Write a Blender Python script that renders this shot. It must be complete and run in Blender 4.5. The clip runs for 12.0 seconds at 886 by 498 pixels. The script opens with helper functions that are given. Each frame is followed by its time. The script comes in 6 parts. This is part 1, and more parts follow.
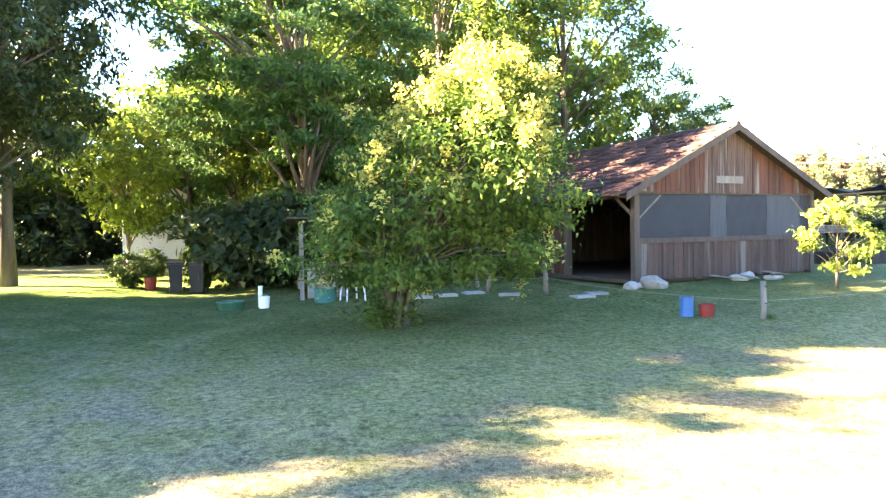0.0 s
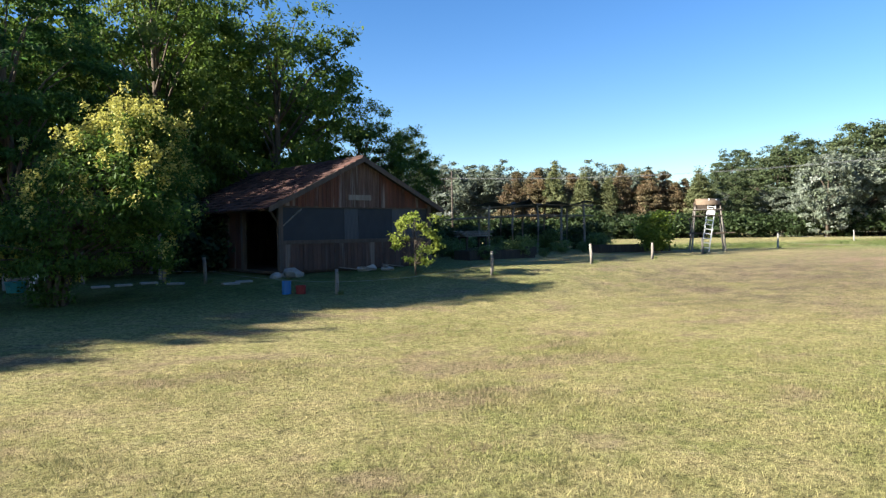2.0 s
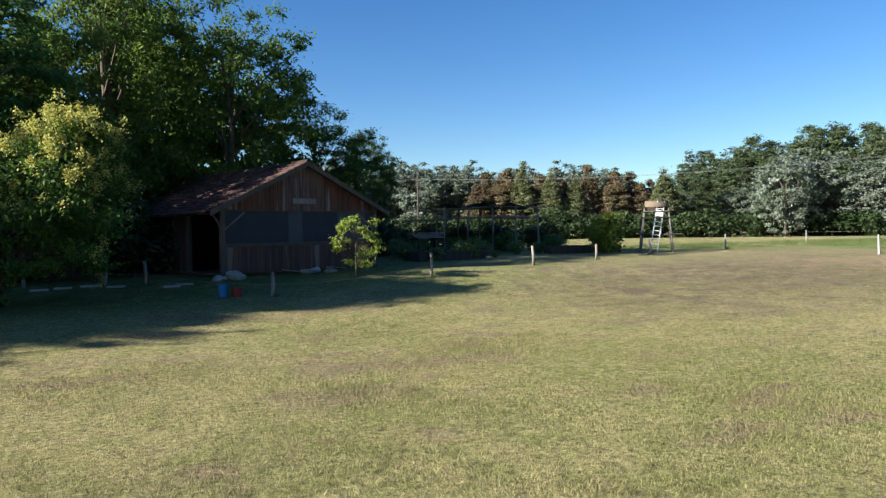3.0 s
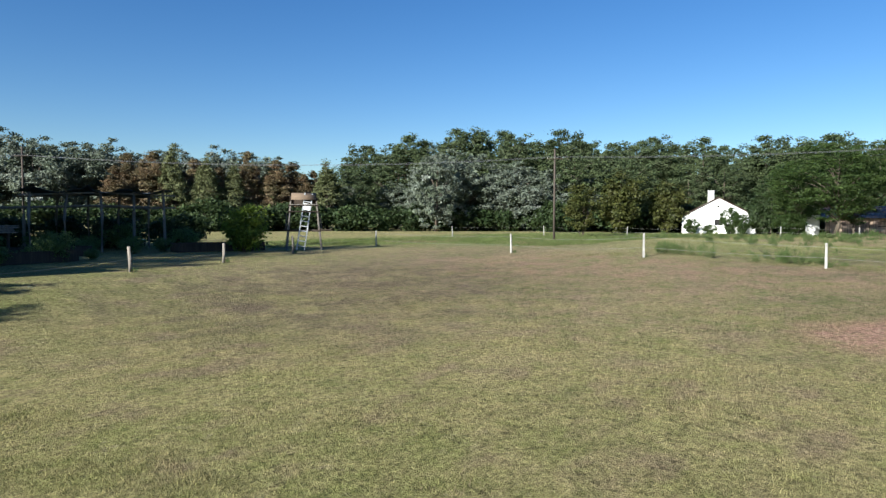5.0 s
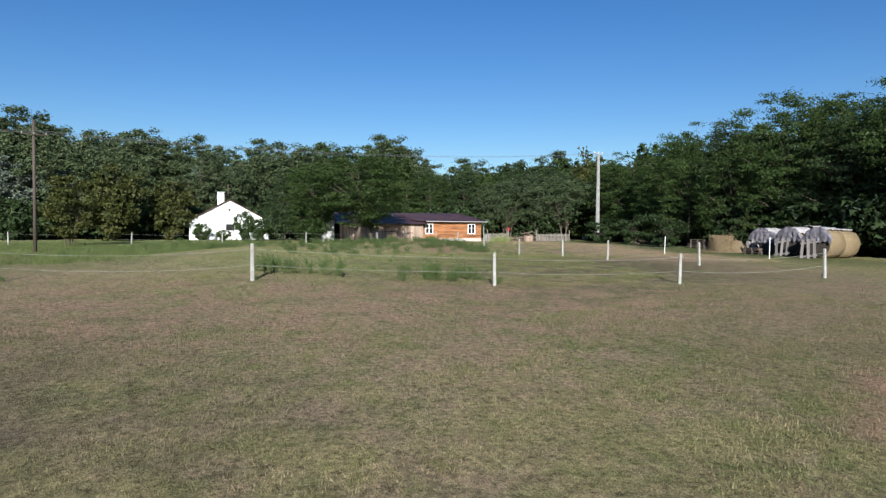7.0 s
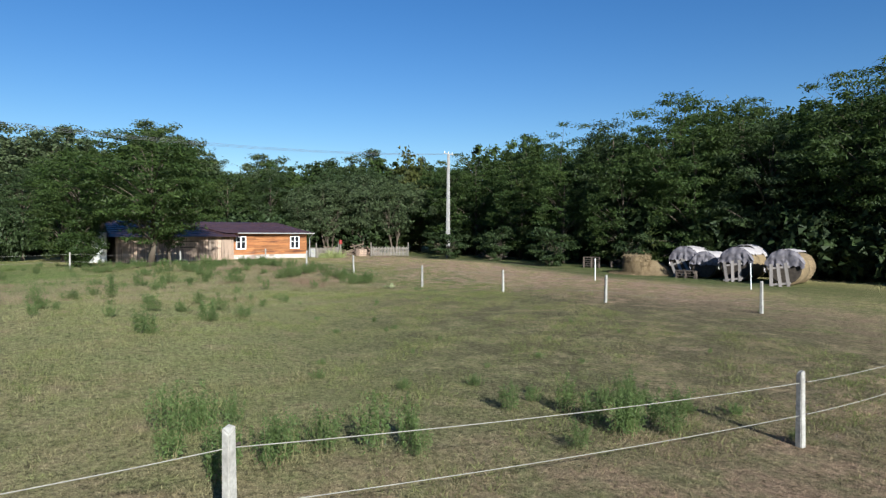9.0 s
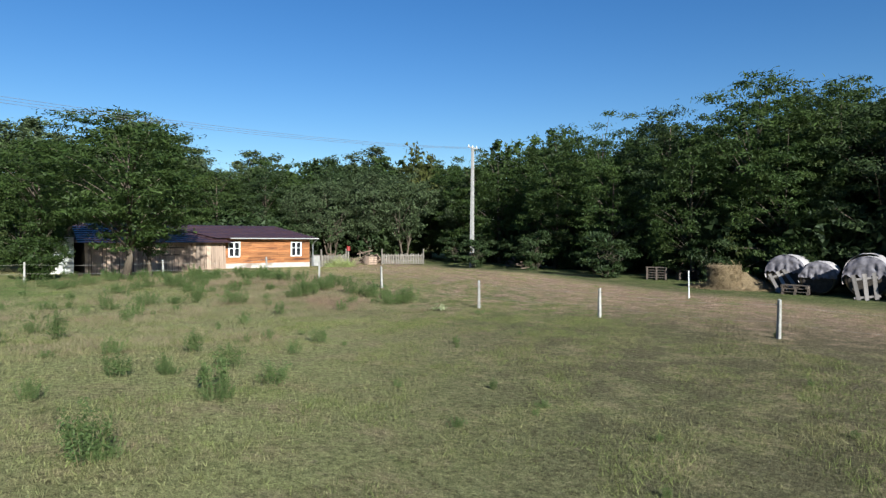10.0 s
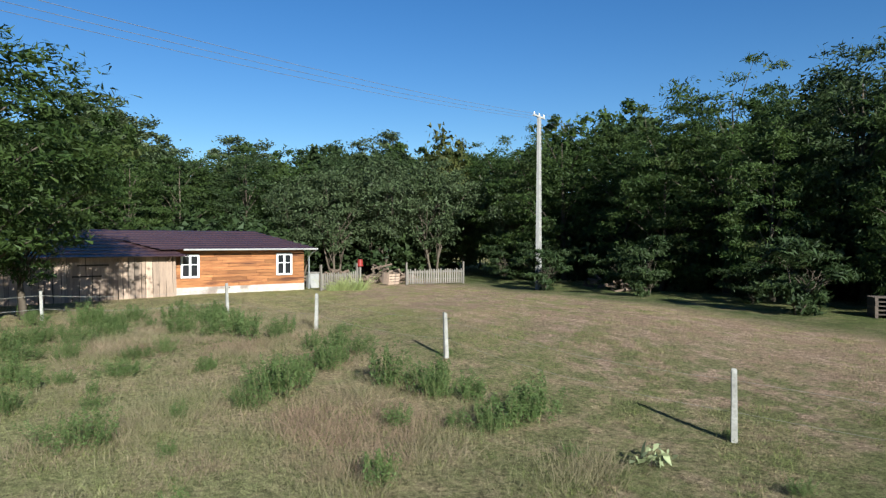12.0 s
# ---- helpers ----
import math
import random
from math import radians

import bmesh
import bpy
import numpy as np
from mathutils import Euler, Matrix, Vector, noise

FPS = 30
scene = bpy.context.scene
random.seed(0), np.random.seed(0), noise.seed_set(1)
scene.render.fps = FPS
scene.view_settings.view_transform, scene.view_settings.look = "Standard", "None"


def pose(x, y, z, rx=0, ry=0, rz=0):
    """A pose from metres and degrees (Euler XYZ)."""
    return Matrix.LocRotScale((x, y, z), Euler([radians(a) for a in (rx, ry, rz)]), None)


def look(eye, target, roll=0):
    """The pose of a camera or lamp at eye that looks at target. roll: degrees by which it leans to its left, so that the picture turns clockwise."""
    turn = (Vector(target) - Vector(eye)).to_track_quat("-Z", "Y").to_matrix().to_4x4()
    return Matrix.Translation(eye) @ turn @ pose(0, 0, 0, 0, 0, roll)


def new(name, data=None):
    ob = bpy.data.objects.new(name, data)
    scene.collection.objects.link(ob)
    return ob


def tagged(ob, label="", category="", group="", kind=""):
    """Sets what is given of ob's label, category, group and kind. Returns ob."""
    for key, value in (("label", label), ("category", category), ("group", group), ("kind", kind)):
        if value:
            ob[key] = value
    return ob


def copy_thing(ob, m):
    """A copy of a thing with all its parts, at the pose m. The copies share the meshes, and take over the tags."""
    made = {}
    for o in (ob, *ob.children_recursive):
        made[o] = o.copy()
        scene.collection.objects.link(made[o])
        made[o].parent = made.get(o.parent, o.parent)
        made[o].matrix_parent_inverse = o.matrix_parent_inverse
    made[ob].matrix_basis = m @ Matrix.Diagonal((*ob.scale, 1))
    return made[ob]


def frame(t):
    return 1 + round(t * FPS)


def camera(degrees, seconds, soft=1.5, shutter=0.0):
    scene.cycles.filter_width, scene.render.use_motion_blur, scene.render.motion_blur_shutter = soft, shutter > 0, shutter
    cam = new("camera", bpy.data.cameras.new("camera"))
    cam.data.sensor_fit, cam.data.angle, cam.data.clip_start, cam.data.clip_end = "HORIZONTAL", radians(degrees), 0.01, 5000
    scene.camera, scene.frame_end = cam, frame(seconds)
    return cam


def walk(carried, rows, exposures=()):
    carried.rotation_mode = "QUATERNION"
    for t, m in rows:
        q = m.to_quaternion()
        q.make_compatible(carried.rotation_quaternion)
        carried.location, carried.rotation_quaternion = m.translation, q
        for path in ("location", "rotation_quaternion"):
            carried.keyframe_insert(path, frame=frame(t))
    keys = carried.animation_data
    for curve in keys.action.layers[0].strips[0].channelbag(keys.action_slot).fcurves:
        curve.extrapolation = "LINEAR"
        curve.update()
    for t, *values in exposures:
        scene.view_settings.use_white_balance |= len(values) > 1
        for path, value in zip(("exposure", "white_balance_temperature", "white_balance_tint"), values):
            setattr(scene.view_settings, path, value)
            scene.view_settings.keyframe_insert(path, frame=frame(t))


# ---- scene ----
cam = camera(67.5, 12.0, 1.3)
PATH = [
    (0, (0.534, 0.233, 1.580), (0.733, 2.222, 1.526), -1.0),
    (0.5, (1.774, -2.076, 1.567), (1.980, -0.088, 1.518), -1.0),
    (0.7, (2.151, -2.910, 1.558), (2.370, -0.922, 1.510), -1.0),
    (1, (2.668, -4.108, 1.549), (2.884, -2.120, 1.502), -0.9),
    (1.1, (2.856, -4.510, 1.551), (3.071, -2.523, 1.504), -0.9),
    (1.3, (3.242, -5.297, 1.561), (3.488, -3.312, 1.513), -0.9),
    (1.5, (3.589, -5.999, 1.568), (4.012, -4.044, 1.519), -0.9),
    (1.7, (3.853, -6.579, 1.555), (4.462, -4.675, 1.505), -0.9),
    (2, (4.162, -7.437, 1.531), (4.907, -5.581, 1.478), -0.9),
    (2.5, (4.711, -8.685, 1.563), (5.460, -6.831, 1.506), -1.0),
    (2.7, (4.947, -8.684, 1.596), (5.706, -6.834, 1.539), -1.0),
    (4.3, (7.892, -7.791, 1.944), (9.046, -6.161, 1.858), -0.4),
    (4.5, (8.499, -7.459, 1.953), (9.713, -5.873, 1.856), -0.2),
    (4.7, (9.174, -6.829, 1.932), (10.515, -5.348, 1.832), -0.0),
    (5, (10.221, -5.365, 1.878), (11.780, -4.117, 1.786), 0.1),
    (5.2, (10.892, -4.420, 1.867), (12.575, -3.343, 1.777), 0.2),
    (5.5, (11.991, -3.109, 1.848), (13.817, -2.299, 1.759), 0.5),
    (5.7, (12.881, -2.238, 1.803), (14.779, -1.613, 1.717), 0.6),
    (6, (14.368, -0.946, 1.752), (16.336, -0.599, 1.673), 0.6),
    (6.2, (15.380, -0.119, 1.762), (17.367, 0.103, 1.685), 0.7),
    (6.5, (16.959, 1.066, 1.781), (18.956, 1.141, 1.706), 0.7),
    (7, (19.924, 2.863, 1.769), (21.914, 2.676, 1.700), 0.4),
    (7.5, (23.265, 4.294, 1.900), (25.212, 3.840, 1.835), 0.5),
    (7.7, (24.695, 4.832, 2.005), (26.611, 4.262, 1.941), 0.5),
    (9.3, (37.505, 7.857, 2.912), (39.276, 6.930, 2.851), 0.3),
    (9.5, (39.213, 7.910, 2.932), (40.976, 6.966, 2.873), 0.3),
    (10, (43.464, 6.901, 2.769), (45.230, 5.963, 2.722), 0.4),
    (10.5, (47.582, 5.962, 2.685), (49.345, 5.020, 2.647), 0.5),
    (11, (51.839, 4.479, 2.685), (53.607, 3.544, 2.650), 0.6),
    (11.5, (55.829, 3.198, 2.746), (57.592, 2.255, 2.713), 0.3),
    (12, (59.576, 1.735, 2.874), (61.344, 0.799, 2.842), 0.1),
]
EXPOSURES = [(0.0, 5.3, 8700, 18), (0.2, 4.45, 8100, 17), (0.5, 3.6, 7150, 22), (0.7, 3.2, 6900, 18), (1.0, 2.9, 6550, 14), (1.5, 2.5, 6550, 10), (2.0, 2.15, 6450, 8), (2.7, 1.8, 6200, 6), (4.3, 1.48, 6000, 5), (5.5, 1.17, 5830, 6), (6.5, 0.96, 5780, 7), (9.5, 1.1, 5800, 4), (12.0, 1.15, 5830, 2)]
walk(cam, [(t, look(eye, target, roll)) for t, eye, target, roll in PATH], EXPOSURES)

# ---- world and sun ----
SUN_FROM = Vector((-0.905, 0.07, 0.42)).normalized()
world = bpy.data.worlds.new("sky")
scene.world = world
world.use_nodes = True
wt = world.node_tree
sky = wt.nodes.new("ShaderNodeTexSky")
sky.sky_type = "NISHITA"
sky.sun_disc = False
sky.sun_elevation = math.asin(SUN_FROM.z)
sky.sun_rotation = math.atan2(SUN_FROM.x, SUN_FROM.y)
sky.altitude = 100
sky.air_density, sky.dust_density, sky.ozone_density = 1.0, 0.2, 2.9
deep = wt.nodes.new("ShaderNodeHueSaturation")
deep.inputs["Hue"].default_value = 0.509
deep.inputs["Saturation"].default_value = 1.26
wt.links.new(sky.outputs[0], deep.inputs["Color"])
wt.links.new(deep.outputs[0], wt.nodes["Background"].inputs[0])
wt.nodes["Background"].inputs[1].default_value = 0.05
sun = new("sun", bpy.data.lights.new("sun", "SUN"))
sun.data.energy, sun.data.angle, sun.data.color = 5.0, radians(0.6), (1.0, 0.93, 0.82)
sun.matrix_world = look((0, 0, 60), Vector((0, 0, 60)) - SUN_FROM)

# ---- materials ----


def surface(name, a, b, scale=4.0, rough=0.85, bump=0.2, stretch=(1, 1, 1), c=None, fine=40.0, vary=0.0, island=0.0, metal=0.0, leaf=0.0, spec=0.3, bump_dist=0.02):
    """A procedural surface: two colours mixed by coarse noise, fine grain, an optional third colour in patches, relief."""
    m = bpy.data.materials.new(name)
    m.use_nodes = True
    nt = m.node_tree
    N, L = nt.nodes, nt.links.new
    bs = N["Principled BSDF"]
    co = N.new("ShaderNodeTexCoord")
    mp = N.new("ShaderNodeMapping")
    mp.inputs["Scale"].default_value = stretch
    L(co.outputs["Object"], mp.inputs[0])

    def tex(s, detail=5.0):
        n = N.new("ShaderNodeTexNoise")
        n.inputs["Scale"].default_value, n.inputs["Detail"].default_value = s, detail
        L(mp.outputs[0], n.inputs["Vector"])
        return n.outputs[0]

    def mix(fac, x, y):
        n = N.new("ShaderNodeMix")
        n.data_type = "RGBA"
        if isinstance(fac, float):
            n.inputs[0].default_value = fac
        else:
            L(fac, n.inputs[0])
        for sock, v in ((n.inputs[6], x), (n.inputs[7], y)):
            if isinstance(v, tuple):
                sock.default_value = (*v, 1)
            else:
                L(v, sock)
        return n.outputs[2]

    def ramp(v, lo, hi):
        n = N.new("ShaderNodeMapRange")
        n.inputs[1].default_value, n.inputs[2].default_value = lo, hi
        L(v, n.inputs[0])
        return n.outputs[0]

    col = mix(ramp(tex(scale), 0.32, 0.68), a, b)
    if c:
        col = mix(ramp(tex(scale * 0.37, 3.0), 0.56, 0.66), col, c)
    hsv = N.new("ShaderNodeHueSaturation")
    L(col, hsv.inputs["Color"])
    val = ramp(tex(fine, 3.0), 0.25, 0.75)
    base = N.new("ShaderNodeMapRange")
    base.inputs[3].default_value, base.inputs[4].default_value = 0.8, 1.2
    L(val, base.inputs[0])
    out = base.outputs[0]
    for amount, sock in ((vary, "obj"), (island, "isl")):
        if amount:
            src = N.new("ShaderNodeObjectInfo").outputs["Random"] if sock == "obj" else N.new("ShaderNodeNewGeometry").outputs["Random Per Island"]
            r = N.new("ShaderNodeMapRange")
            r.inputs[3].default_value, r.inputs[4].default_value = 1 - amount, 1 + amount
            L(src, r.inputs[0])
            mu = N.new("ShaderNodeMath")
            mu.operation = "MULTIPLY"
            L(out, mu.inputs[0])
            L(r.outputs[0], mu.inputs[1])
            out = mu.outputs[0]
    L(out, hsv.inputs["Value"])
    L(hsv.outputs[0], bs.inputs["Base Color"])
    bs.inputs["Roughness"].default_value, bs.inputs["Metallic"].default_value = rough, metal
    bs.inputs["Specular IOR Level"].default_value = spec
    if bump:
        bp = N.new("ShaderNodeBump")
        bp.inputs["Strength"].default_value, bp.inputs["Distance"].default_value = bump, bump_dist
        L(tex(fine * 0.6, 4.0), bp.inputs["Height"])
        L(bp.outputs[0], bs.inputs["Normal"])
    if leaf:
        tr = N.new("ShaderNodeBsdfTranslucent")
        L(hsv.outputs[0], tr.inputs[0])
        mx = N.new("ShaderNodeMixShader")
        mx.inputs[0].default_value = leaf
        L(bs.outputs[0], mx.inputs[1])
        L(tr.outputs[0], mx.inputs[2])
        L(mx.outputs[0], N["Material Output"].inputs[0])
    return m


def foliage(name, a, b, c=None, leaf=0.35, island=0.35, spec=0.25):
    return surface(name, a, b, 0.5, 0.6, 0.0, c=c, fine=3.0, vary=0.12, island=island, leaf=leaf, spec=spec)


M_BARK = surface("bark", (0.066, 0.050, 0.036), (0.119, 0.096, 0.073), 3, 0.95, 0.8, (1, 1, 0.2), fine=25)
M_ACACIA = foliage("acacia_leaves", (0.034, 0.060, 0.014), (0.056, 0.084, 0.020), c=(0.074, 0.088, 0.027), leaf=0.42)
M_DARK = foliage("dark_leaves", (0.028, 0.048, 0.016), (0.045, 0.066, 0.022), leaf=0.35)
# for the lit trees the sun's glow is part of this colour
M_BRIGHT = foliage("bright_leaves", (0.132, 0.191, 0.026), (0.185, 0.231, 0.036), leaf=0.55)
M_GROVE = foliage("grove_leaves", (0.064, 0.116, 0.020), (0.108, 0.154, 0.026), c=(0.135, 0.165, 0.032), leaf=0.52)
M_LOCUST = foliage("locust_leaves", (0.042, 0.098, 0.024), (0.064, 0.128, 0.030), leaf=0.5)
M_GOLDLEAF = foliage("golden_rain_leaves", (0.058, 0.115, 0.020), (0.092, 0.145, 0.026), leaf=0.5)
M_SILVER = foliage("silver_leaves", (0.165, 0.185, 0.149), (0.099, 0.122, 0.076), (0.277, 0.290, 0.261), leaf=0.25)
M_POPLAR = foliage("poplar_leaves", (0.066, 0.092, 0.040), (0.092, 0.115, 0.050), c=(0.109, 0.125, 0.066))
M_PINE = foliage("pine_needles", (0.112, 0.129, 0.056), (0.145, 0.152, 0.066), leaf=0.3)
M_RUST = foliage("rusty_needles", (0.178, 0.115, 0.066), (0.139, 0.125, 0.063), leaf=0.3)
M_OLIVE = foliage("olive_leaves", (0.079, 0.079, 0.020), (0.053, 0.066, 0.017))
# sunlight on the sapling is put into this brighter leaf colour
M_SUNLIT_SAPLING = foliage("sunlit_sapling_leaves", (0.16, 0.21, 0.035), (0.23, 0.26, 0.05), leaf=0.5)
M_GOLD = foliage("golden_pods", (0.47, 0.43, 0.105), (0.37, 0.36, 0.08), leaf=0.38, island=0.2)
M_WEED = foliage("weed_leaves", (0.098, 0.148, 0.045), (0.150, 0.200, 0.070), leaf=0.5)
M_GREYLEAF = foliage("grey_green_leaves", (0.056, 0.080, 0.032), (0.078, 0.102, 0.047))

# ---- mesh tools ----


def quads(name, verts, mat, per=4):
    """A mesh of loose faces with `per` corners each, from an array of corners."""
    verts = np.asarray(verts, dtype=np.float32).reshape(-1, 3)
    n = len(verts) // per
    me = bpy.data.meshes.new(name)
    me.vertices.add(len(verts))
    me.vertices.foreach_set("co", verts.ravel())
    me.loops.add(len(verts))
    me.loops.foreach_set("vertex_index", np.arange(len(verts), dtype=np.int32))
    me.polygons.add(n)
    me.polygons.foreach_set("loop_start", np.arange(0, len(verts), per, dtype=np.int32))
    me.update(calc_edges=True)
    me.materials.append(mat)
    return me


def leaf_corners(rng, centres, outward, length, width, per=4):
    """Rhombic leaves, a little folded, round the centres; they face outward and up, unevenly."""
    n = len(centres)
    nrm = outward * 0.5 + rng.normal(0, 0.65, (n, 3)) + (0, 0, 0.45)
    nrm /= np.linalg.norm(nrm, axis=1)[:, None] + 1e-6
    d = np.cross(nrm, rng.normal(0, 1, (n, 3)))
    d /= np.linalg.norm(d, axis=1)[:, None] + 1e-6
    s = np.cross(nrm, d)
    k = rng.uniform(0.6, 1.35, (n, 1))
    d, s = d * length * k * 0.5, s * width * k * 0.5
    droop = np.zeros((n, 3))
    droop[:, 2] = -length * 0.18
    if per == 3:
        return np.stack([centres - d, centres + s + d * 0.6, centres - s * 0.8 + d * 0.8 + droop], axis=1)
    return np.stack([centres - d, centres + s + d * 0.1, centres + d + droop, centres - s + d * 0.1], axis=1)


def tube(bm, pts, radii, sides=7):
    """A tapered tube along points."""
    rings = []
    for i, (p, r) in enumerate(zip(pts, radii)):
        a, b = Vector(pts[max(i - 1, 0)]), Vector(pts[min(i + 1, len(pts) - 1)])
        q = (b - a).to_track_quat("Z", "Y")
        rings.append([bm.verts.new(Vector(p) + q @ Vector((r * math.cos(2 * math.pi * k / sides), r * math.sin(2 * math.pi * k / sides), 0))) for k in range(sides)])
    for u, v in zip(rings, rings[1:]):
        for k in range(sides):
            bm.faces.new((u[k], u[(k + 1) % sides], v[(k + 1) % sides], v[k]))
    bm.faces.new(rings[-1])
    bm.faces.new(rings[0][::-1])


def box(bm, x0, y0, z0, x1, y1, z1, m=None):
    """An axis-parallel box in a bmesh, turned by m."""
    vs = [Vector((x, y, z)) for x in (x0, x1) for y in (y0, y1) for z in (z0, z1)]
    vs = [bm.verts.new(m @ v if m else v) for v in vs]
    for f in ((0, 1, 3, 2), (4, 6, 7, 5), (0, 4, 5, 1), (2, 3, 7, 6), (0, 2, 6, 4), (1, 5, 7, 3)):
        bm.faces.new([vs[i] for i in f])


def mesh_of(name, bm, mat, smooth=False):
    bmesh.ops.recalc_face_normals(bm, faces=bm.faces[:])
    me = bpy.data.meshes.new(name)
    bm.to_mesh(me)
    bm.free()
    me.materials.append(mat)
    if smooth:
        me.polygons.foreach_set("use_smooth", [True] * len(me.polygons))
    return me


def part(name, bm, mat, parent=None, label="", smooth=False):
    ob = new(name, mesh_of(name, bm, mat, smooth))
    if parent:
        ob.parent = parent
    return tagged(ob, label)


def shared(name, me, parent, m):
    """One more object on a mesh that is shared."""
    ob = new(name, me)
    ob.parent = parent
    ob.matrix_basis = m
    return ob


def thing(name, m, label, category, group="", kind=""):
    ob = new(name)
    ob.matrix_basis = m
    return tagged(ob, label, category, group, kind)


def slab(x0, y0, z0, x1, y1, z1, m=None):
    bm = bmesh.new()
    box(bm, x0, y0, z0, x1, y1, z1, m)
    return bm


# ---- trees ----


def tree(name, label, mat, seed, height, radius, bare=0.25, leaves=9000, leaf=(0.26, 0.12), clumps=130, trunk=0.18, shape="round", stems=1, lean=0.0, clump=0.75, category="tree", per=4, limbs=26, flat=0.62):
    """A tree with trunk, limbs and a crown of many leaf clumps, standing at the origin."""
    rng = np.random.default_rng(seed)
    top = thing(name, Matrix(), label, category)
    h0 = height * bare
    mid = (height + h0) / 2
    half = (height - h0) / 2
    cent = []
    lobes = rng.uniform(0.72, 1.12, 14)
    while len(cent) < clumps:
        v = rng.normal(0, 1, 3)
        v /= np.linalg.norm(v)
        r = rng.uniform(0.25, 1.0) ** 0.45
        az = (math.atan2(v[1], v[0]) / math.tau + 0.5) * 7
        lob = lobes[int(az) % 7 + (7 if v[2] > 0 else 0)]
        z = v[2] * r
        if shape == "cone":
            w = max(0.08, (1 - (z + 1) / 2) * 1.15)
        elif shape == "column":
            w = 0.75 + 0.25 * (1 - abs(z))
        elif shape == "spread":
            w = 1.1 if z > -0.2 else 0.75
        else:
            w = 1.0
        hor = math.hypot(v[0], v[1]) + 1e-6
        k = radius * r * lob * w
        if shape in ("cone", "column"):
            v[0], v[1] = v[0] / hor * rng.uniform(0.3, 1) ** 0.5, v[1] / hor * rng.uniform(0.3, 1) ** 0.5
            k = radius * w * lob
        cent.append((v[0] * k + lean * (z + 1), v[1] * k, mid + z * half * (0.86 + 0.14 * lob)))
    cent = np.array(cent)
    # limbs: from the trunk to a share of the clumps
    bm = bmesh.new()
    for s in range(stems):
        a = rng.uniform(0, math.tau)
        off = 0.0 if stems == 1 else trunk * 1.6
        foot = Vector((off * math.cos(a), off * math.sin(a), -0.05))
        n = 7 if height > 1 else 4
        wob = rng.normal(0, 0.035 * height / n, (n, 2)).cumsum(axis=0)
        tip = 0.86 if stems == 1 else 0.6
        spread = 0 if stems == 1 else radius * 0.35
        pts = [foot + Vector((wob[i][0] + lean * i / n + spread * math.cos(a) * i / n, wob[i][1] + spread * math.sin(a) * i / n, tip * height * i / (n - 1))) if i else foot for i in range(n)]
        rad = [trunk * (1.25 if i == 0 else 1.0) * (1 - 0.86 * i / (n - 1)) / (1 if stems == 1 else 1.6) for i in range(n)]
        tube(bm, pts, rad, 8 if height > 1 else 4)
        for j in rng.choice(len(cent), min(len(cent), limbs if stems == 1 else limbs // 3), replace=False):
            c = Vector(cent[j])
            t = min(0.8, max(0.2, (c.z / height - 0.18)))
            i = t * (n - 1)
            p = pts[int(i)].lerp(pts[min(int(i) + 1, n - 1)], i % 1)
            q = p.lerp(c, 0.5) + Vector((0, 0, 0.08 * (c - p).length))
            r0 = trunk * 0.42 * (1 - t * 0.7)
            tube(bm, [p, q, c], [r0, r0 * 0.6, r0 * 0.15], 5 if height > 1 else 3)
    part("trunk", bm, M_BARK, top, smooth=True)
    share_n = max(1, leaves // clumps)
    c = np.repeat(cent, share_n, axis=0)
    rad = np.repeat(rng.uniform(0.6, 1.3, clumps), share_n)[:, None] * clump
    pos = c + rng.normal(0, 0.52, c.shape) * rad * (1, 1, flat)
    pos[:, 2] = np.maximum(pos[:, 2], 0.1)
    out = pos - (0, 0, mid - half * 0.3)
    out /= np.linalg.norm(out, axis=1)[:, None] + 1e-6
    crown = new("crown", quads("crown", leaf_corners(rng, pos, out, *leaf, per), mat, per))
    crown.parent = top
    return top


def put(top, x, y, turn=0.0, size=1.0, high=None):
    """Moves a finished thing to its place."""
    top.matrix_basis = pose(x, y, 0, 0, 0, turn) @ Matrix.Diagonal((size, size, high or size, 1))
    return top


def again(top, x, y, turn, size=1.0, high=None, z=0.0):
    k = Matrix.Diagonal(tuple(1 / s for s in top.scale) + (1,))
    return copy_thing(top, pose(x, y, z, 0, 0, turn) @ Matrix.Diagonal((size, size, high or size, 1)) @ k)

# ---- ground ----


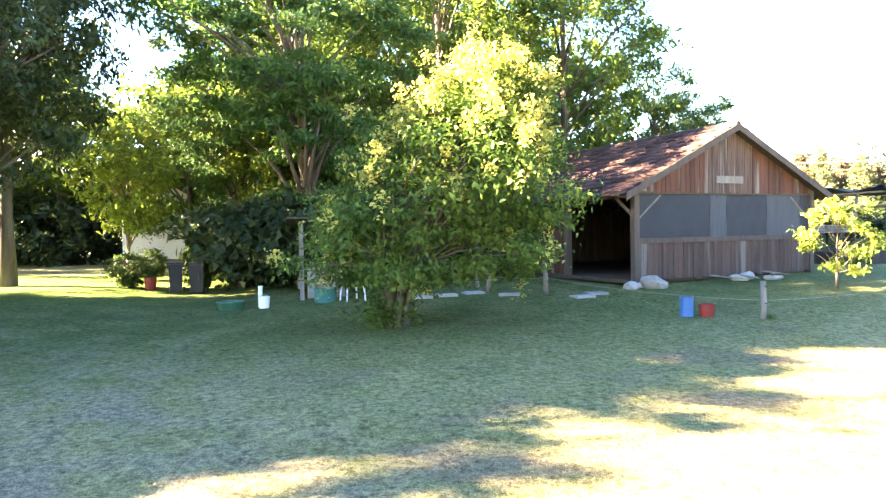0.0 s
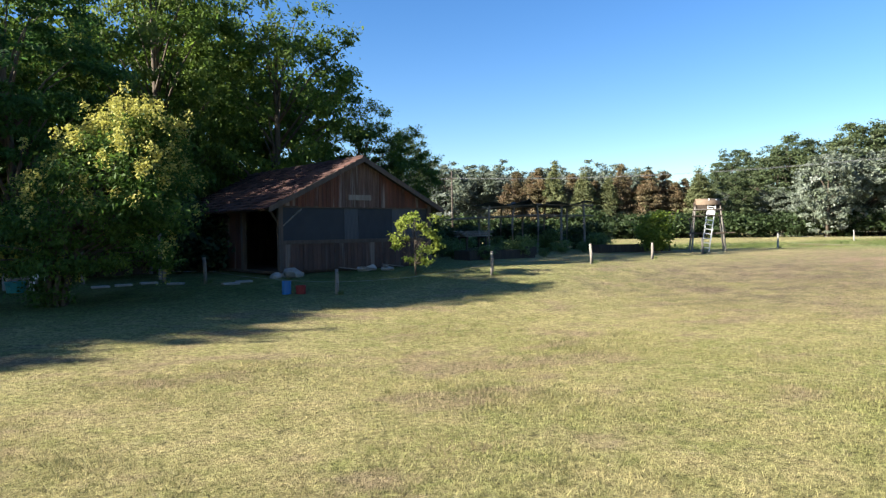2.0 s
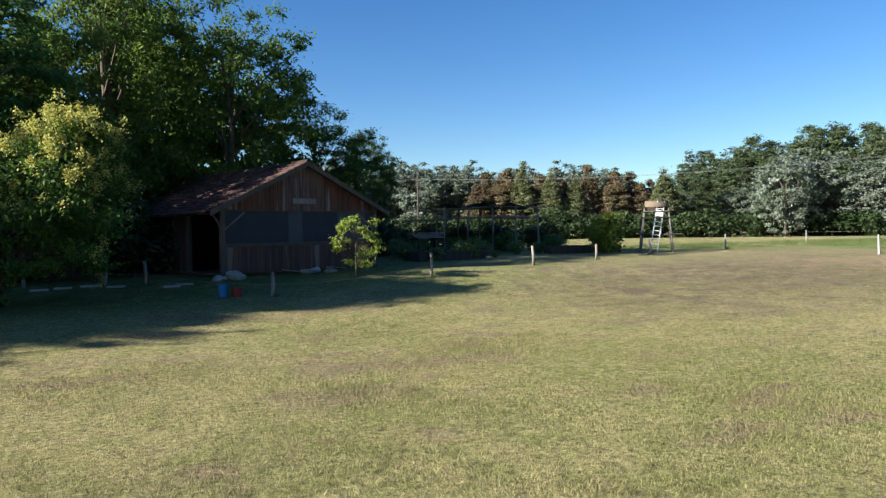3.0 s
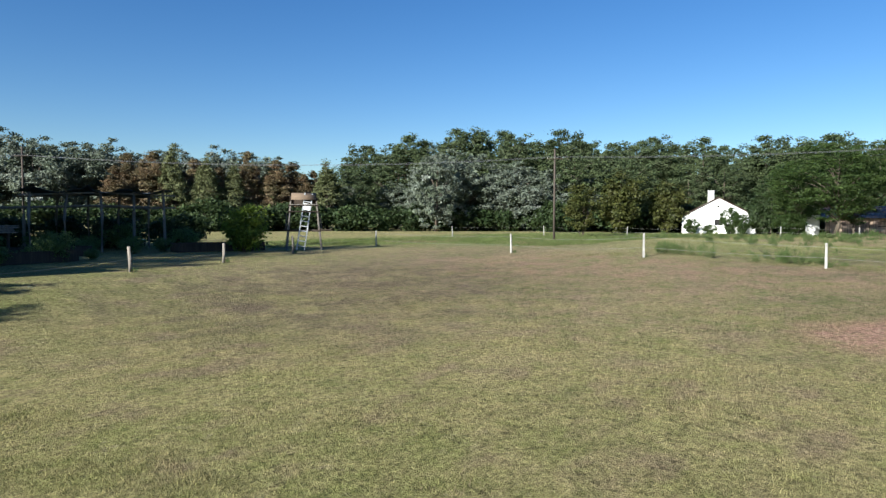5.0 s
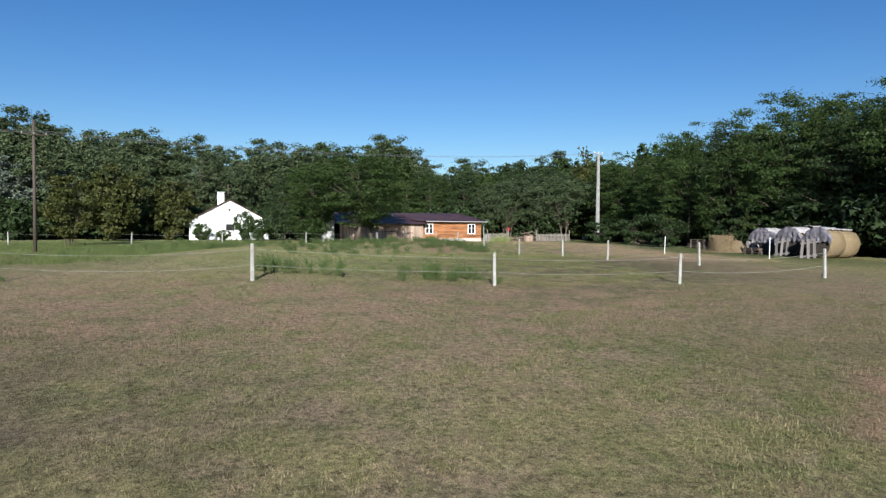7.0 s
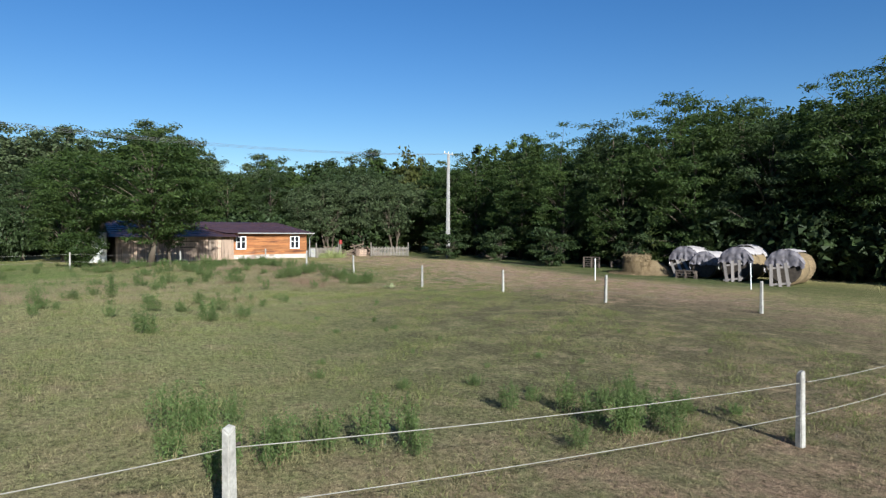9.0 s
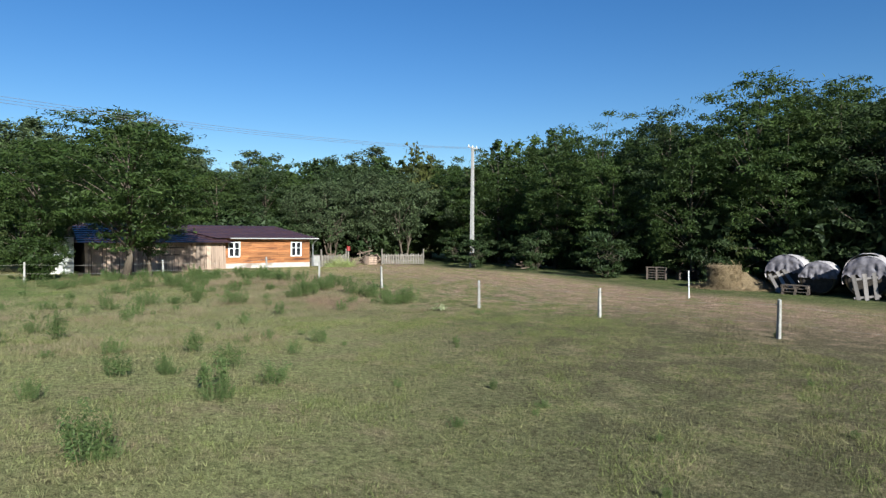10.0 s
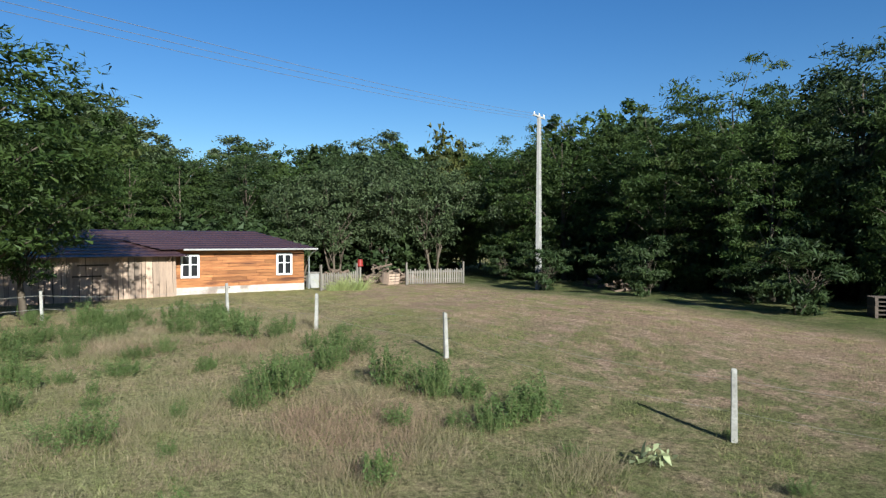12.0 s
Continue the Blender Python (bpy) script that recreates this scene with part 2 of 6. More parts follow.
def ground_material(name, blade=False):
    """Dry lawn, meadow and yard by their places in the plan; as blades it varies from blade to blade and lets light through."""
    m = bpy.data.materials.new(name)
    m.use_nodes = True
    nt = m.node_tree
    N, L = nt.nodes, nt.links.new
    bs = N["Principled BSDF"]
    co = N.new("ShaderNodeTexCoord")

    def tex(s, detail=6.0, stretch=None, rough=0.55):
        n = N.new("ShaderNodeTexNoise")
        n.inputs["Scale"].default_value, n.inputs["Detail"].default_value, n.inputs["Roughness"].default_value = s, detail, rough
        if stretch:
            mp = N.new("ShaderNodeMapping")
            mp.inputs["Scale"].default_value = stretch
            mp.inputs["Rotation"].default_value = (0, 0, radians(-28))
            L(co.outputs["Object"], mp.inputs[0])
            L(mp.outputs[0], n.inputs["Vector"])
        else:
            L(co.outputs["Object"], n.inputs["Vector"])
        return n.outputs[0]

    def ramp(v, lo, hi, a=0.0, b=1.0):
        n = N.new("ShaderNodeMapRange")
        n.inputs[1].default_value, n.inputs[2].default_value, n.inputs[3].default_value, n.inputs[4].default_value = lo, hi, a, b
        L(v, n.inputs[0])
        return n.outputs[0]

    def op(kind, x, y):
        n = N.new("ShaderNodeMath")
        n.operation = kind
        for i, v in enumerate((x, y)):
            if isinstance(v, float):
                n.inputs[i].default_value = v
            else:
                L(v, n.inputs[i])
        return n.outputs[0]

    def mix(fac, x, y):
        n = N.new("ShaderNodeMix")
        n.data_type = "RGBA"
        L(fac, n.inputs[0])
        for sock, v in ((n.inputs[6], x), (n.inputs[7], y)):
            if isinstance(v, tuple):
                sock.default_value = (*v, 1)
            else:
                L(v, sock)
        return n.outputs[2]

    def patch(x, y, rx, ry, turn=0.0, ragged=0.5, soft=0.25):
        """1 within a ragged oval of the plan, 0 outside."""
        mp = N.new("ShaderNodeMapping")
        mp.vector_type = "TEXTURE"
        mp.inputs["Location"].default_value = (x, y, 0)
        mp.inputs["Rotation"].default_value = (0, 0, radians(turn))
        mp.inputs["Scale"].default_value = (rx, ry, 1)
        L(co.outputs["Object"], mp.inputs[0])
        ln = N.new("ShaderNodeVectorMath")
        ln.operation = "LENGTH"
        L(mp.outputs[0], ln.inputs[0])
        d = op("ADD", ln.outputs["Value"], op("MULTIPLY", op("SUBTRACT", tex(0.9, 7.0), 0.5), ragged * 2))
        return ramp(d, 1.0 + soft, 1.0 - soft)

    straw, green, soil, dust = (0.325, 0.272, 0.130), (0.202, 0.202, 0.072), (0.235, 0.168, 0.115), (0.290, 0.238, 0.158)
    thatch, sward, hay, lush, bare = (0.290, 0.220, 0.138), (0.146, 0.156, 0.062), (0.275, 0.190, 0.135), (0.125, 0.175, 0.050), (0.345, 0.215, 0.155)
    broad, medium = tex(0.11, 4.0), tex(2.2, 9.0, None, 0.68)
    mottle = op("ADD", op("MULTIPLY", broad, 0.55), op("ADD", op("MULTIPLY", tex(0.7, 5.0), 0.35), op("MULTIPLY", medium, 0.9)))
    col = mix(ramp(mottle, 0.74, 1.08), straw, green)
    col = mix(ramp(tex(0.55, 8.0, (1, 1.5, 1)), 0.54, 0.66, 0.0, 0.65), col, soil)
    # greener lawn towards the barn, its colour also darkened for the shade there
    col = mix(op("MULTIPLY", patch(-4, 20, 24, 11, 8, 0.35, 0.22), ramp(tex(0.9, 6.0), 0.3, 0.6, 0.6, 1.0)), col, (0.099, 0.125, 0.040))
    # livelier green lawn in the yard
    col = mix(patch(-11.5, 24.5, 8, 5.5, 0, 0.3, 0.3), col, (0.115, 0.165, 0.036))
    # brownish thatch with green sward in the eastern paddock and the meadow
    east = mix(ramp(mottle, 0.76, 1.06), thatch, sward)
    east = mix(ramp(tex(0.9, 9.0, (1, 1.4, 1), 0.66), 0.55, 0.66, 0.0, 0.6), east, (0.304, 0.218, 0.155))
    east = mix(op("MULTIPLY", patch(61, 7, 21, 9, 5, 0.5, 0.3), ramp(tex(0.9, 8.0, None, 0.65), 0.38, 0.56, 0.3, 0.95)), east, (0.225, 0.230, 0.100))
    col = mix(patch(56, 3, 37, 24, 4, 0.4, 0.22), col, east)
    col = mix(op("MULTIPLY", patch(74, 25, 26, 17, 0, 0.35, 0.16), ramp(tex(0.35, 6.0), 0.36, 0.6, 0.45, 0.95)), col, lush)
    col = mix(op("MULTIPLY", patch(50, 33, 17, 7, -8, 0.35, 0.16), ramp(tex(0.4, 6.0), 0.36, 0.6, 0.55, 1.0)), col, (0.158, 0.198, 0.056))
    # mown yard with swathes of hay, bare soil, worn tracks
    col = mix(op("MULTIPLY", patch(78, -14.6, 27, 6.6, -3, 0.28, 0.12), ramp(tex(0.8, 9.0, (0.85, 1.3, 1), 0.68), 0.42, 0.53, 0.0, 0.95)), col, hay)
    col = mix(op("MULTIPLY", patch(78, -14.6, 27, 6.6, -3, 0.28, 0.12), ramp(tex(1.1, 9.0, (0.85, 1.35, 1), 0.7), 0.50, 0.58, 0.0, 0.85)), col, (0.360, 0.255, 0.188))
    col = mix(op("MULTIPLY", patch(31, -8, 9, 5.5, -10, 0.5, 0.35), ramp(tex(0.9, 9.0, None, 0.7), 0.38, 0.56, 0.1, 0.75)), col, (0.165, 0.135, 0.078))
    col = mix(op("MULTIPLY", patch(26.9, -5.0, 3.6, 2.1, -42, 0.45, 0.2), ramp(tex(3.5, 9.0, None, 0.7), 0.34, 0.54, 0.5, 1.0)), col, bare)
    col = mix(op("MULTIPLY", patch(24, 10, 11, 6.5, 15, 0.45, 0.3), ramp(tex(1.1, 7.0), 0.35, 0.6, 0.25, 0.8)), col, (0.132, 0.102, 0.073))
    col = mix(op("MULTIPLY", patch(-2.0, 6.0, 3.0, 8.0, 25, 0.5, 0.3), ramp(tex(1.2, 7.0), 0.4, 0.6, 0.0, 0.8)), col, dust)
    col = mix(op("MULTIPLY", patch(46, -12, 16, 3.4, 8, 0.5, 0.25), ramp(tex(0.9, 7.0), 0.42, 0.58, 0.0, 0.85)), col, soil)
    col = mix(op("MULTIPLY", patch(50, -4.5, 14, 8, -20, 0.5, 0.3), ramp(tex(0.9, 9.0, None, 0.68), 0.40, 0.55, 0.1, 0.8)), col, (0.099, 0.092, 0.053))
    # green grass along the wood, the trees' shade put into its dark colour
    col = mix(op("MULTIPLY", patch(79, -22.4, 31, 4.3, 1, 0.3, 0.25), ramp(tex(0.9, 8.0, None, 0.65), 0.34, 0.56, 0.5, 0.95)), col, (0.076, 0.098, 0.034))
    col = mix(op("MULTIPLY", patch(36.5, 4, 5.5, 13, 4, 0.6, 0.4), ramp(tex(0.8, 9.0, None, 0.7), 0.43, 0.57, 0.0, 0.85)), col, (0.285, 0.195, 0.135))
    col = mix(op("MULTIPLY", patch(66, -7.5, 9, 5.0, -15, 0.5, 0.35), ramp(tex(1.3, 9.0, None, 0.7), 0.44, 0.56, 0.0, 0.85)), col, (0.128, 0.140, 0.056))
    # gaps and bleached tips
    if not blade:
        col = mix(ramp(tex(6.5, 9.0, None, 0.75), 0.53, 0.62, 0.0, 0.62), col, (0.073, 0.063, 0.033))
    col = mix(ramp(tex(4.5, 8.0, None, 0.68), 0.58, 0.7, 0.0, 0.45), col, (0.330, 0.271, 0.178))
    hsv = N.new("ShaderNodeHueSaturation")
    L(col, hsv.inputs["Color"])
    grain = op("MULTIPLY", ramp(tex(11.0, 7.0, None, 0.75), 0.32, 0.68, 0.38, 1.62), ramp(tex(60.0, 3.0), 0.3, 0.7, 0.55, 1.45))
    if blade:
        grain = ramp(N.new("ShaderNodeNewGeometry").outputs["Random Per Island"], 0.0, 1.0, 0.62, 1.5)
    L(grain, hsv.inputs["Value"])
    L(hsv.outputs[0], bs.inputs["Base Color"])
    bs.inputs["Roughness"].default_value = 1.0
    bs.inputs["Specular IOR Level"].default_value = 0.05
    if blade:
        tr = N.new("ShaderNodeBsdfTranslucent")
        L(hsv.outputs[0], tr.inputs[0])
        mx = N.new("ShaderNodeMixShader")
        mx.inputs[0].default_value = 0.3
        L(bs.outputs[0], mx.inputs[1])
        L(tr.outputs[0], mx.inputs[2])
        L(mx.outputs[0], N["Material Output"].inputs[0])
        return m
    bp = N.new("ShaderNodeBump")
    bp.inputs["Strength"].default_value, bp.inputs["Distance"].default_value = 1.0, 0.10
    L(op("ADD", op("MULTIPLY", tex(3.0, 4.0), 0.8), tex(22.0, 6.0, None, 0.7)), bp.inputs["Height"])
    L(bp.outputs[0], bs.inputs["Normal"])
    return m


DIPS = [(-8.0, 2.1, 20.0, 11.2, -0.685), (16.0, 11.4, 13.2, 8.3, -0.52), (-4.5, 19.6, 4.0, 8.1, -0.32), (17.0, 17.6, 9.3, 4.0, 0.40), (67.4, -7.0, 6.0, 11.1, -0.33), (78.2, -7.9, 9.7, 13.1, 0.32), (16.9, -9.9, 20.0, 19.1, -0.64), (53.0, 9.3, 10.6, 5.3, 0.61)]


def lie(x, y):
    """The height of the ground: a shallow hollow under the lawn and gentle swells over the fields."""
    z = 0.03 * np.sin(x * 0.31 + 1.2) * np.sin(y * 0.27) + 0.015 * np.sin(x * 0.83 + y * 0.71)
    for cx, cy, rx, ry, h in DIPS:
        z = z + h * np.exp(-(((x - cx) / rx) ** 2) - ((y - cy) / ry) ** 2)
    return z


def ground():
    near = np.arange(-60, 161, 1.25)
    far = np.array([90, 140, 240, 500, 1000, 2500.0])
    ax = np.concatenate([-60 - far[::-1], near, 160 + far])
    ay = np.concatenate([-60 - far[::-1], np.arange(-60, 121, 1.25), 120 + far])
    X, Y = np.meshgrid(ax, ay)
    Z = lie(X, Y)
    Z[(np.abs(X - 50) > 112) | (np.abs(Y - 30) > 92)] = 0
    nx, ny = len(ax), len(ay)
    me = bpy.data.meshes.new("ground")
    idx = np.arange(nx * ny).reshape(ny, nx)
    q = np.stack([idx[:-1, :-1], idx[:-1, 1:], idx[1:, 1:], idx[1:, :-1]], axis=-1).reshape(-1, 4)
    me.from_pydata(np.stack([X, Y, Z], axis=-1).reshape(-1, 3).tolist(), [], q.tolist())
    me.polygons.foreach_set("use_smooth", [True] * len(me.polygons))
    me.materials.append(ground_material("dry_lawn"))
    return tagged(new("ground", me), "dry patchy lawn and meadow with worn soil", "ground", kind="structure")


ground()

# ---- building materials ----
M_PLANK = surface("red_brown_planks", (0.115, 0.043, 0.026), (0.066, 0.032, 0.022), 2.5, 0.85, 0.5, (3, 3, 0.25), c=(0.165, 0.135, 0.115), fine=30, vary=0.28)
M_STREAK = surface("streaked_weathered_planks", (0.060, 0.032, 0.024), (0.125, 0.085, 0.068), 1.6, 0.9, 0.6, (9, 9, 0.5), c=(0.21, 0.185, 0.165), fine=30, vary=0.25)
M_LOWPLANK = surface("faded_brown_planks", (0.088, 0.052, 0.041), (0.062, 0.042, 0.035), 2.5, 0.9, 0.5, (3, 3, 0.25), c=(0.13, 0.11, 0.097), fine=30, vary=0.2)
M_GREYWOOD = surface("weathered_grey_wood", (0.145, 0.125, 0.106), (0.211, 0.191, 0.165), 3, 0.9, 0.5, (3, 3, 0.3), fine=30, vary=0.2)
M_BEAM = surface("grey_brown_timber", (0.069, 0.053, 0.043), (0.096, 0.076, 0.063), 3, 0.9, 0.5, (3, 3, 0.3), fine=30, vary=0.2)
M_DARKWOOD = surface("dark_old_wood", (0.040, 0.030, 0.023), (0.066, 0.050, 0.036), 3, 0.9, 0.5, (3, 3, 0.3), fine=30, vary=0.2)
M_TILE = surface("old_clay_tile", (0.088, 0.046, 0.038), (0.050, 0.034, 0.031), 1.2, 0.9, 0.5, c=(0.135, 0.105, 0.092), fine=18, vary=0.5, island=0.3, spec=0.15)
M_NET = surface("shade_net", (0.024, 0.028, 0.033), (0.031, 0.035, 0.041), 1.5, 0.8, 0.1, fine=90)
M_PALENET = surface("doubled_pale_net", (0.050, 0.055, 0.062), (0.062, 0.068, 0.076), 1.5, 0.8, 0.1, (3, 3, 0.4), fine=60)
M_ORANGE = surface("varnished_pine_boards", (0.343, 0.149, 0.056), (0.218, 0.083, 0.030), 2.2, 0.6, 0.4, (0.45, 4, 4), c=(0.099, 0.036, 0.018), fine=26, vary=0.34)
M_PALE = surface("raw_pale_boards", (0.396, 0.290, 0.218), (0.304, 0.218, 0.165), 2.0, 0.8, 0.4, (3, 3, 0.3), c=(0.198, 0.152, 0.119), fine=24, vary=0.25)
M_METALTILE = surface("dark_metal_roofing", (0.046, 0.024, 0.028), (0.036, 0.020, 0.024), 1.0, 0.27, 0.05, fine=8, spec=0.55)
M_WHITE = surface("white_paint", (0.80, 0.80, 0.78), (0.74, 0.74, 0.72), 3, 0.55, 0.1, fine=20)
M_LIME = surface("limewashed_plaster", (0.80, 0.79, 0.76), (0.70, 0.69, 0.66), 0.8, 0.9, 0.25, fine=14)
M_PLINTH = surface("rough_plinth_render", (0.46, 0.42, 0.38), (0.34, 0.30, 0.27), 2.5, 0.95, 0.6, c=(0.24, 0.19, 0.16), fine=16)
M_CONCRETE = surface("pale_concrete", (0.277, 0.271, 0.257), (0.343, 0.330, 0.317), 3, 0.9, 0.3, fine=25, vary=0.1)
M_POST = surface("whitewashed_concrete", (0.343, 0.330, 0.304), (0.231, 0.218, 0.198), 4, 0.9, 0.35, fine=30, vary=0.12)
M_ROPE = surface("pale_fence_tape", (0.277, 0.264, 0.231), (0.224, 0.211, 0.185), 4, 0.8, 0.0)
M_DARK_IN = surface("dark_window_glass", (0.013, 0.015, 0.017), (0.020, 0.020, 0.023), 2, 0.08, 0.0, spec=0.6)
M_STEEL = surface("galvanised_steel", (0.363, 0.370, 0.376), (0.297, 0.304, 0.310), 5, 0.4, 0.1, metal=0.8)
M_ALU = surface("pale_aluminium", (0.409, 0.416, 0.422), (0.356, 0.363, 0.370), 5, 0.45, 0.05)
M_STRAW = surface("straw", (0.277, 0.205, 0.119), (0.165, 0.119, 0.066), 9, 0.95, 1.0, (1, 1, 3), fine=40, bump_dist=0.05)
M_TARP2 = surface("pale_tarpaulin", (0.44, 0.41, 0.41), (0.33, 0.30, 0.31), 1.2, 0.5, 0.5, fine=10, bump_dist=0.04)
M_TARP = surface("grey_tarpaulin", (0.17, 0.155, 0.17), (0.10, 0.09, 0.105), 1.2, 0.55, 0.5, fine=10, bump_dist=0.04)
M_WIRE = surface("weathered_cable", (0.17, 0.17, 0.18), (0.13, 0.13, 0.14), 3, 0.5, 0.0)


# ---- barn ----
BARN = pose(11.32, 19.63, 0.05, 0, 0, 19.5)
HW, OVER, EAVE, RIDGE, DEEP = 3.70, 0.62, 2.48, 4.60, 10.0


def barn():
    rng = random.Random(4)
    top = thing("barn", BARN, "old red-brown plank barn with clay tile roof and netted front", "barn")
    rise = (RIDGE - EAVE) / (HW + OVER)
    wall_top = EAVE + OVER * rise

    def roof_z(x):
        return RIDGE - abs(x) * rise

    # frame
    for x, y in ((-HW, 0), (HW, 0), (-HW, 3.2), (-HW, 6.5), (-HW, DEEP), (HW, DEEP), (HW, 5), (-1.2, 0.13), (1.35, 0.13)):
        h = wall_top - 0.02
        part("post", slab(x - 0.09, y - 0.09, 0, x + 0.09, y + 0.09, h if abs(x) == HW else 2.52), M_BEAM, top)
    for x, y, s in ((-HW, 0.0, 1), (HW, 0.0, -1)):
        bm = bmesh.new()
        tube(bm, [(x + s * 0.05, y + 0.03, 1.75), (x + s * 0.95, y + 0.03, 2.48)], [0.06, 0.06], 4)
        part("brace", bm, M_GREYWOOD, top)
    bm = bmesh.new()
    tube(bm, [(-HW, 0.1, 1.9), (-HW, 0.9, 2.5)], [0.06, 0.06], 4)
    part("brace", bm, M_GREYWOOD, top)
    part("beam", slab(-HW - 0.1, -0.05, 2.52, HW + 0.1, 0.08, 2.66), M_BEAM, top)
    part("beam", slab(-HW - 0.06, 0.1, 2.52, -HW + 0.08, DEEP, 2.66), M_DARKWOOD, top)
    part("rail", slab(-HW, -0.08, 1.10, HW, 0.0, 1.25), M_BEAM, top, "grey weathered rail")
    # lower front boards
    x = -HW + 0.1
    while x < HW - 0.1:
        w = rng.uniform(0.15, 0.22)
        part("plank", slab(x, -0.035 - rng.uniform(0, 0.012), rng.uniform(0.02, 0.08), min(x + w - 0.012, HW), 0, 1.10), M_LOWPLANK, top)
        x += w
    # gable boards
    x = -HW - 0.3
    while x < HW + 0.3:
        w = rng.uniform(0.15, 0.21)
        x1 = x + w - 0.012
        if min(roof_z(x), roof_z(x1)) > 2.75:
            bm = bmesh.new()
            yo = -0.06 - rng.uniform(0, 0.014)
            zb = 2.6 - rng.uniform(0, 0.05)
            tops = sorted({x, x1} | ({0.0} if x < 0 < x1 else set()))
            fr = [bm.verts.new((a, yo, zb)) for a in (x, x1)] + [bm.verts.new((a, yo, roof_z(a) - 0.05)) for a in reversed(tops)]
            f = bm.faces.new(fr)
            ex = bmesh.ops.extrude_face_region(bm, geom=[f])
            bmesh.ops.translate(bm, vec=(0, 0.025, 0), verts=[v for v in ex["geom"] if isinstance(v, bmesh.types.BMVert)])
            part("plank", bm, M_STREAK if abs(x + 0.1) < 0.95 else M_PLANK, top)
        x += w
    part("name_board", slab(-0.62, -0.10, 2.86, 0.5, -0.075, 3.08), M_GREYWOOD, top, "blank grey board on the gable")
    # nets in the front opening
    for a, b, cloth in ((-HW + 0.09, -0.805, 0), (-0.795, -0.105, 1), (-0.095, 1.645, 0), (1.655, 3.195, 1), (3.205, HW - 0.09, 0)):
        bm = bmesh.new()
        n = 14
        rows = [[bm.verts.new((a + (b - a) * i / n, 0.0 + 0.012 * math.sin(i * 1.7) * math.sin(j * 1.3), 1.25 + 1.28 * j / 6)) for i in range(n + 1)] for j in range(7)]
        for j in range(6):
            for i in range(n):
                bm.faces.new((rows[j][i], rows[j][i + 1], rows[j + 1][i + 1], rows[j + 1][i]))
        part("net", bm, M_PALENET if cloth else M_NET, top, "paler doubled shade net" if cloth else "dark grey shade net", True)
    # side, back and inner boards; dim interior put into the dark wood colour
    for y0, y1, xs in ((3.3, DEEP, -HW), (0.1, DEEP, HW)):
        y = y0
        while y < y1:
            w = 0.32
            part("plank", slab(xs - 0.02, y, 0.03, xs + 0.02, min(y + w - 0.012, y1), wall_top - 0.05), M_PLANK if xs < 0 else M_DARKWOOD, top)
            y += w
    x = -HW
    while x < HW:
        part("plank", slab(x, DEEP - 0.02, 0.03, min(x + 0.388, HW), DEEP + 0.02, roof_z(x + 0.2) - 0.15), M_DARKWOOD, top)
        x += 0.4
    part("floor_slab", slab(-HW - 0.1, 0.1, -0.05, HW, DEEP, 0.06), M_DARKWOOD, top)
    # roof: boards, rake boards, tiles
    for s in (-1, 1):
        bm = bmesh.new()
        q = [(0, RIDGE), (s * (HW + OVER), EAVE)]
        vs = [bm.verts.new((q[i][0], y, q[i][1] + dz)) for dz in (-0.10, -0.03) for i, y in ((0, -0.35), (1, -0.35), (1, DEEP + 0.3), (0, DEEP + 0.3))]
        for f in ((0, 1, 2, 3), (4, 5, 6, 7), (0, 1, 5, 4), (1, 2, 6, 5), (2, 3, 7, 6), (3, 0, 4, 7)):
            bm.faces.new([vs[i] for i in f])
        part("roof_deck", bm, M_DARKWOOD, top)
        bm = bmesh.new()
        vs = [bm.verts.new((q[i][0], y, q[i][1] + dz)) for y in (-0.40, -0.365) for i, dz in ((0, -0.16), (1, -0.16), (1, 0.05), (0, 0.05))]
        for f in ((0, 1, 2, 3), (4, 5, 6, 7), (0, 1, 5, 4), (1, 2, 6, 5), (2, 3, 7, 6), (3, 0, 4, 7)):
            bm.faces.new([vs[i] for i in f])
        part("rake_board", bm, M_BEAM, top, "grey-brown rake board")
    slope = math.hypot(HW + OVER, RIDGE - EAVE)
    pitch = math.degrees(math.atan2(RIDGE - EAVE, HW + OVER))
    tw, tc = 0.36, 0.33
    bm = bmesh.new()
    n = 6
    prof = [(tw * (i / n - 0.5), 0.045 * math.sin(math.pi * i / n) + 0.02) for i in range(n + 1)]
    ends = [[bm.verts.new((0 if e == 0 else tc * 1.12, u, v + (0.07 if e else 0))) for u, v in prof] for e in (0, 1)]
    low = [[bm.verts.new((0 if e == 0 else tc * 1.12, u, v + (0.07 if e else 0) - 0.06)) for u, v in prof] for e in (0, 1)]
    for i in range(n):
        bm.faces.new((ends[0][i], ends[1][i], ends[1][i + 1], ends[0][i + 1]))
        bm.faces.new((ends[1][i], low[1][i], low[1][i + 1], ends[1][i + 1]))
    tile = mesh_of("tile", bm, M_TILE, True)
    tv = np.array([v.co for v in tile.vertices])
    tf = [tuple(p.vertices) for p in tile.polygons]
    rest_v, rest_f = [], []
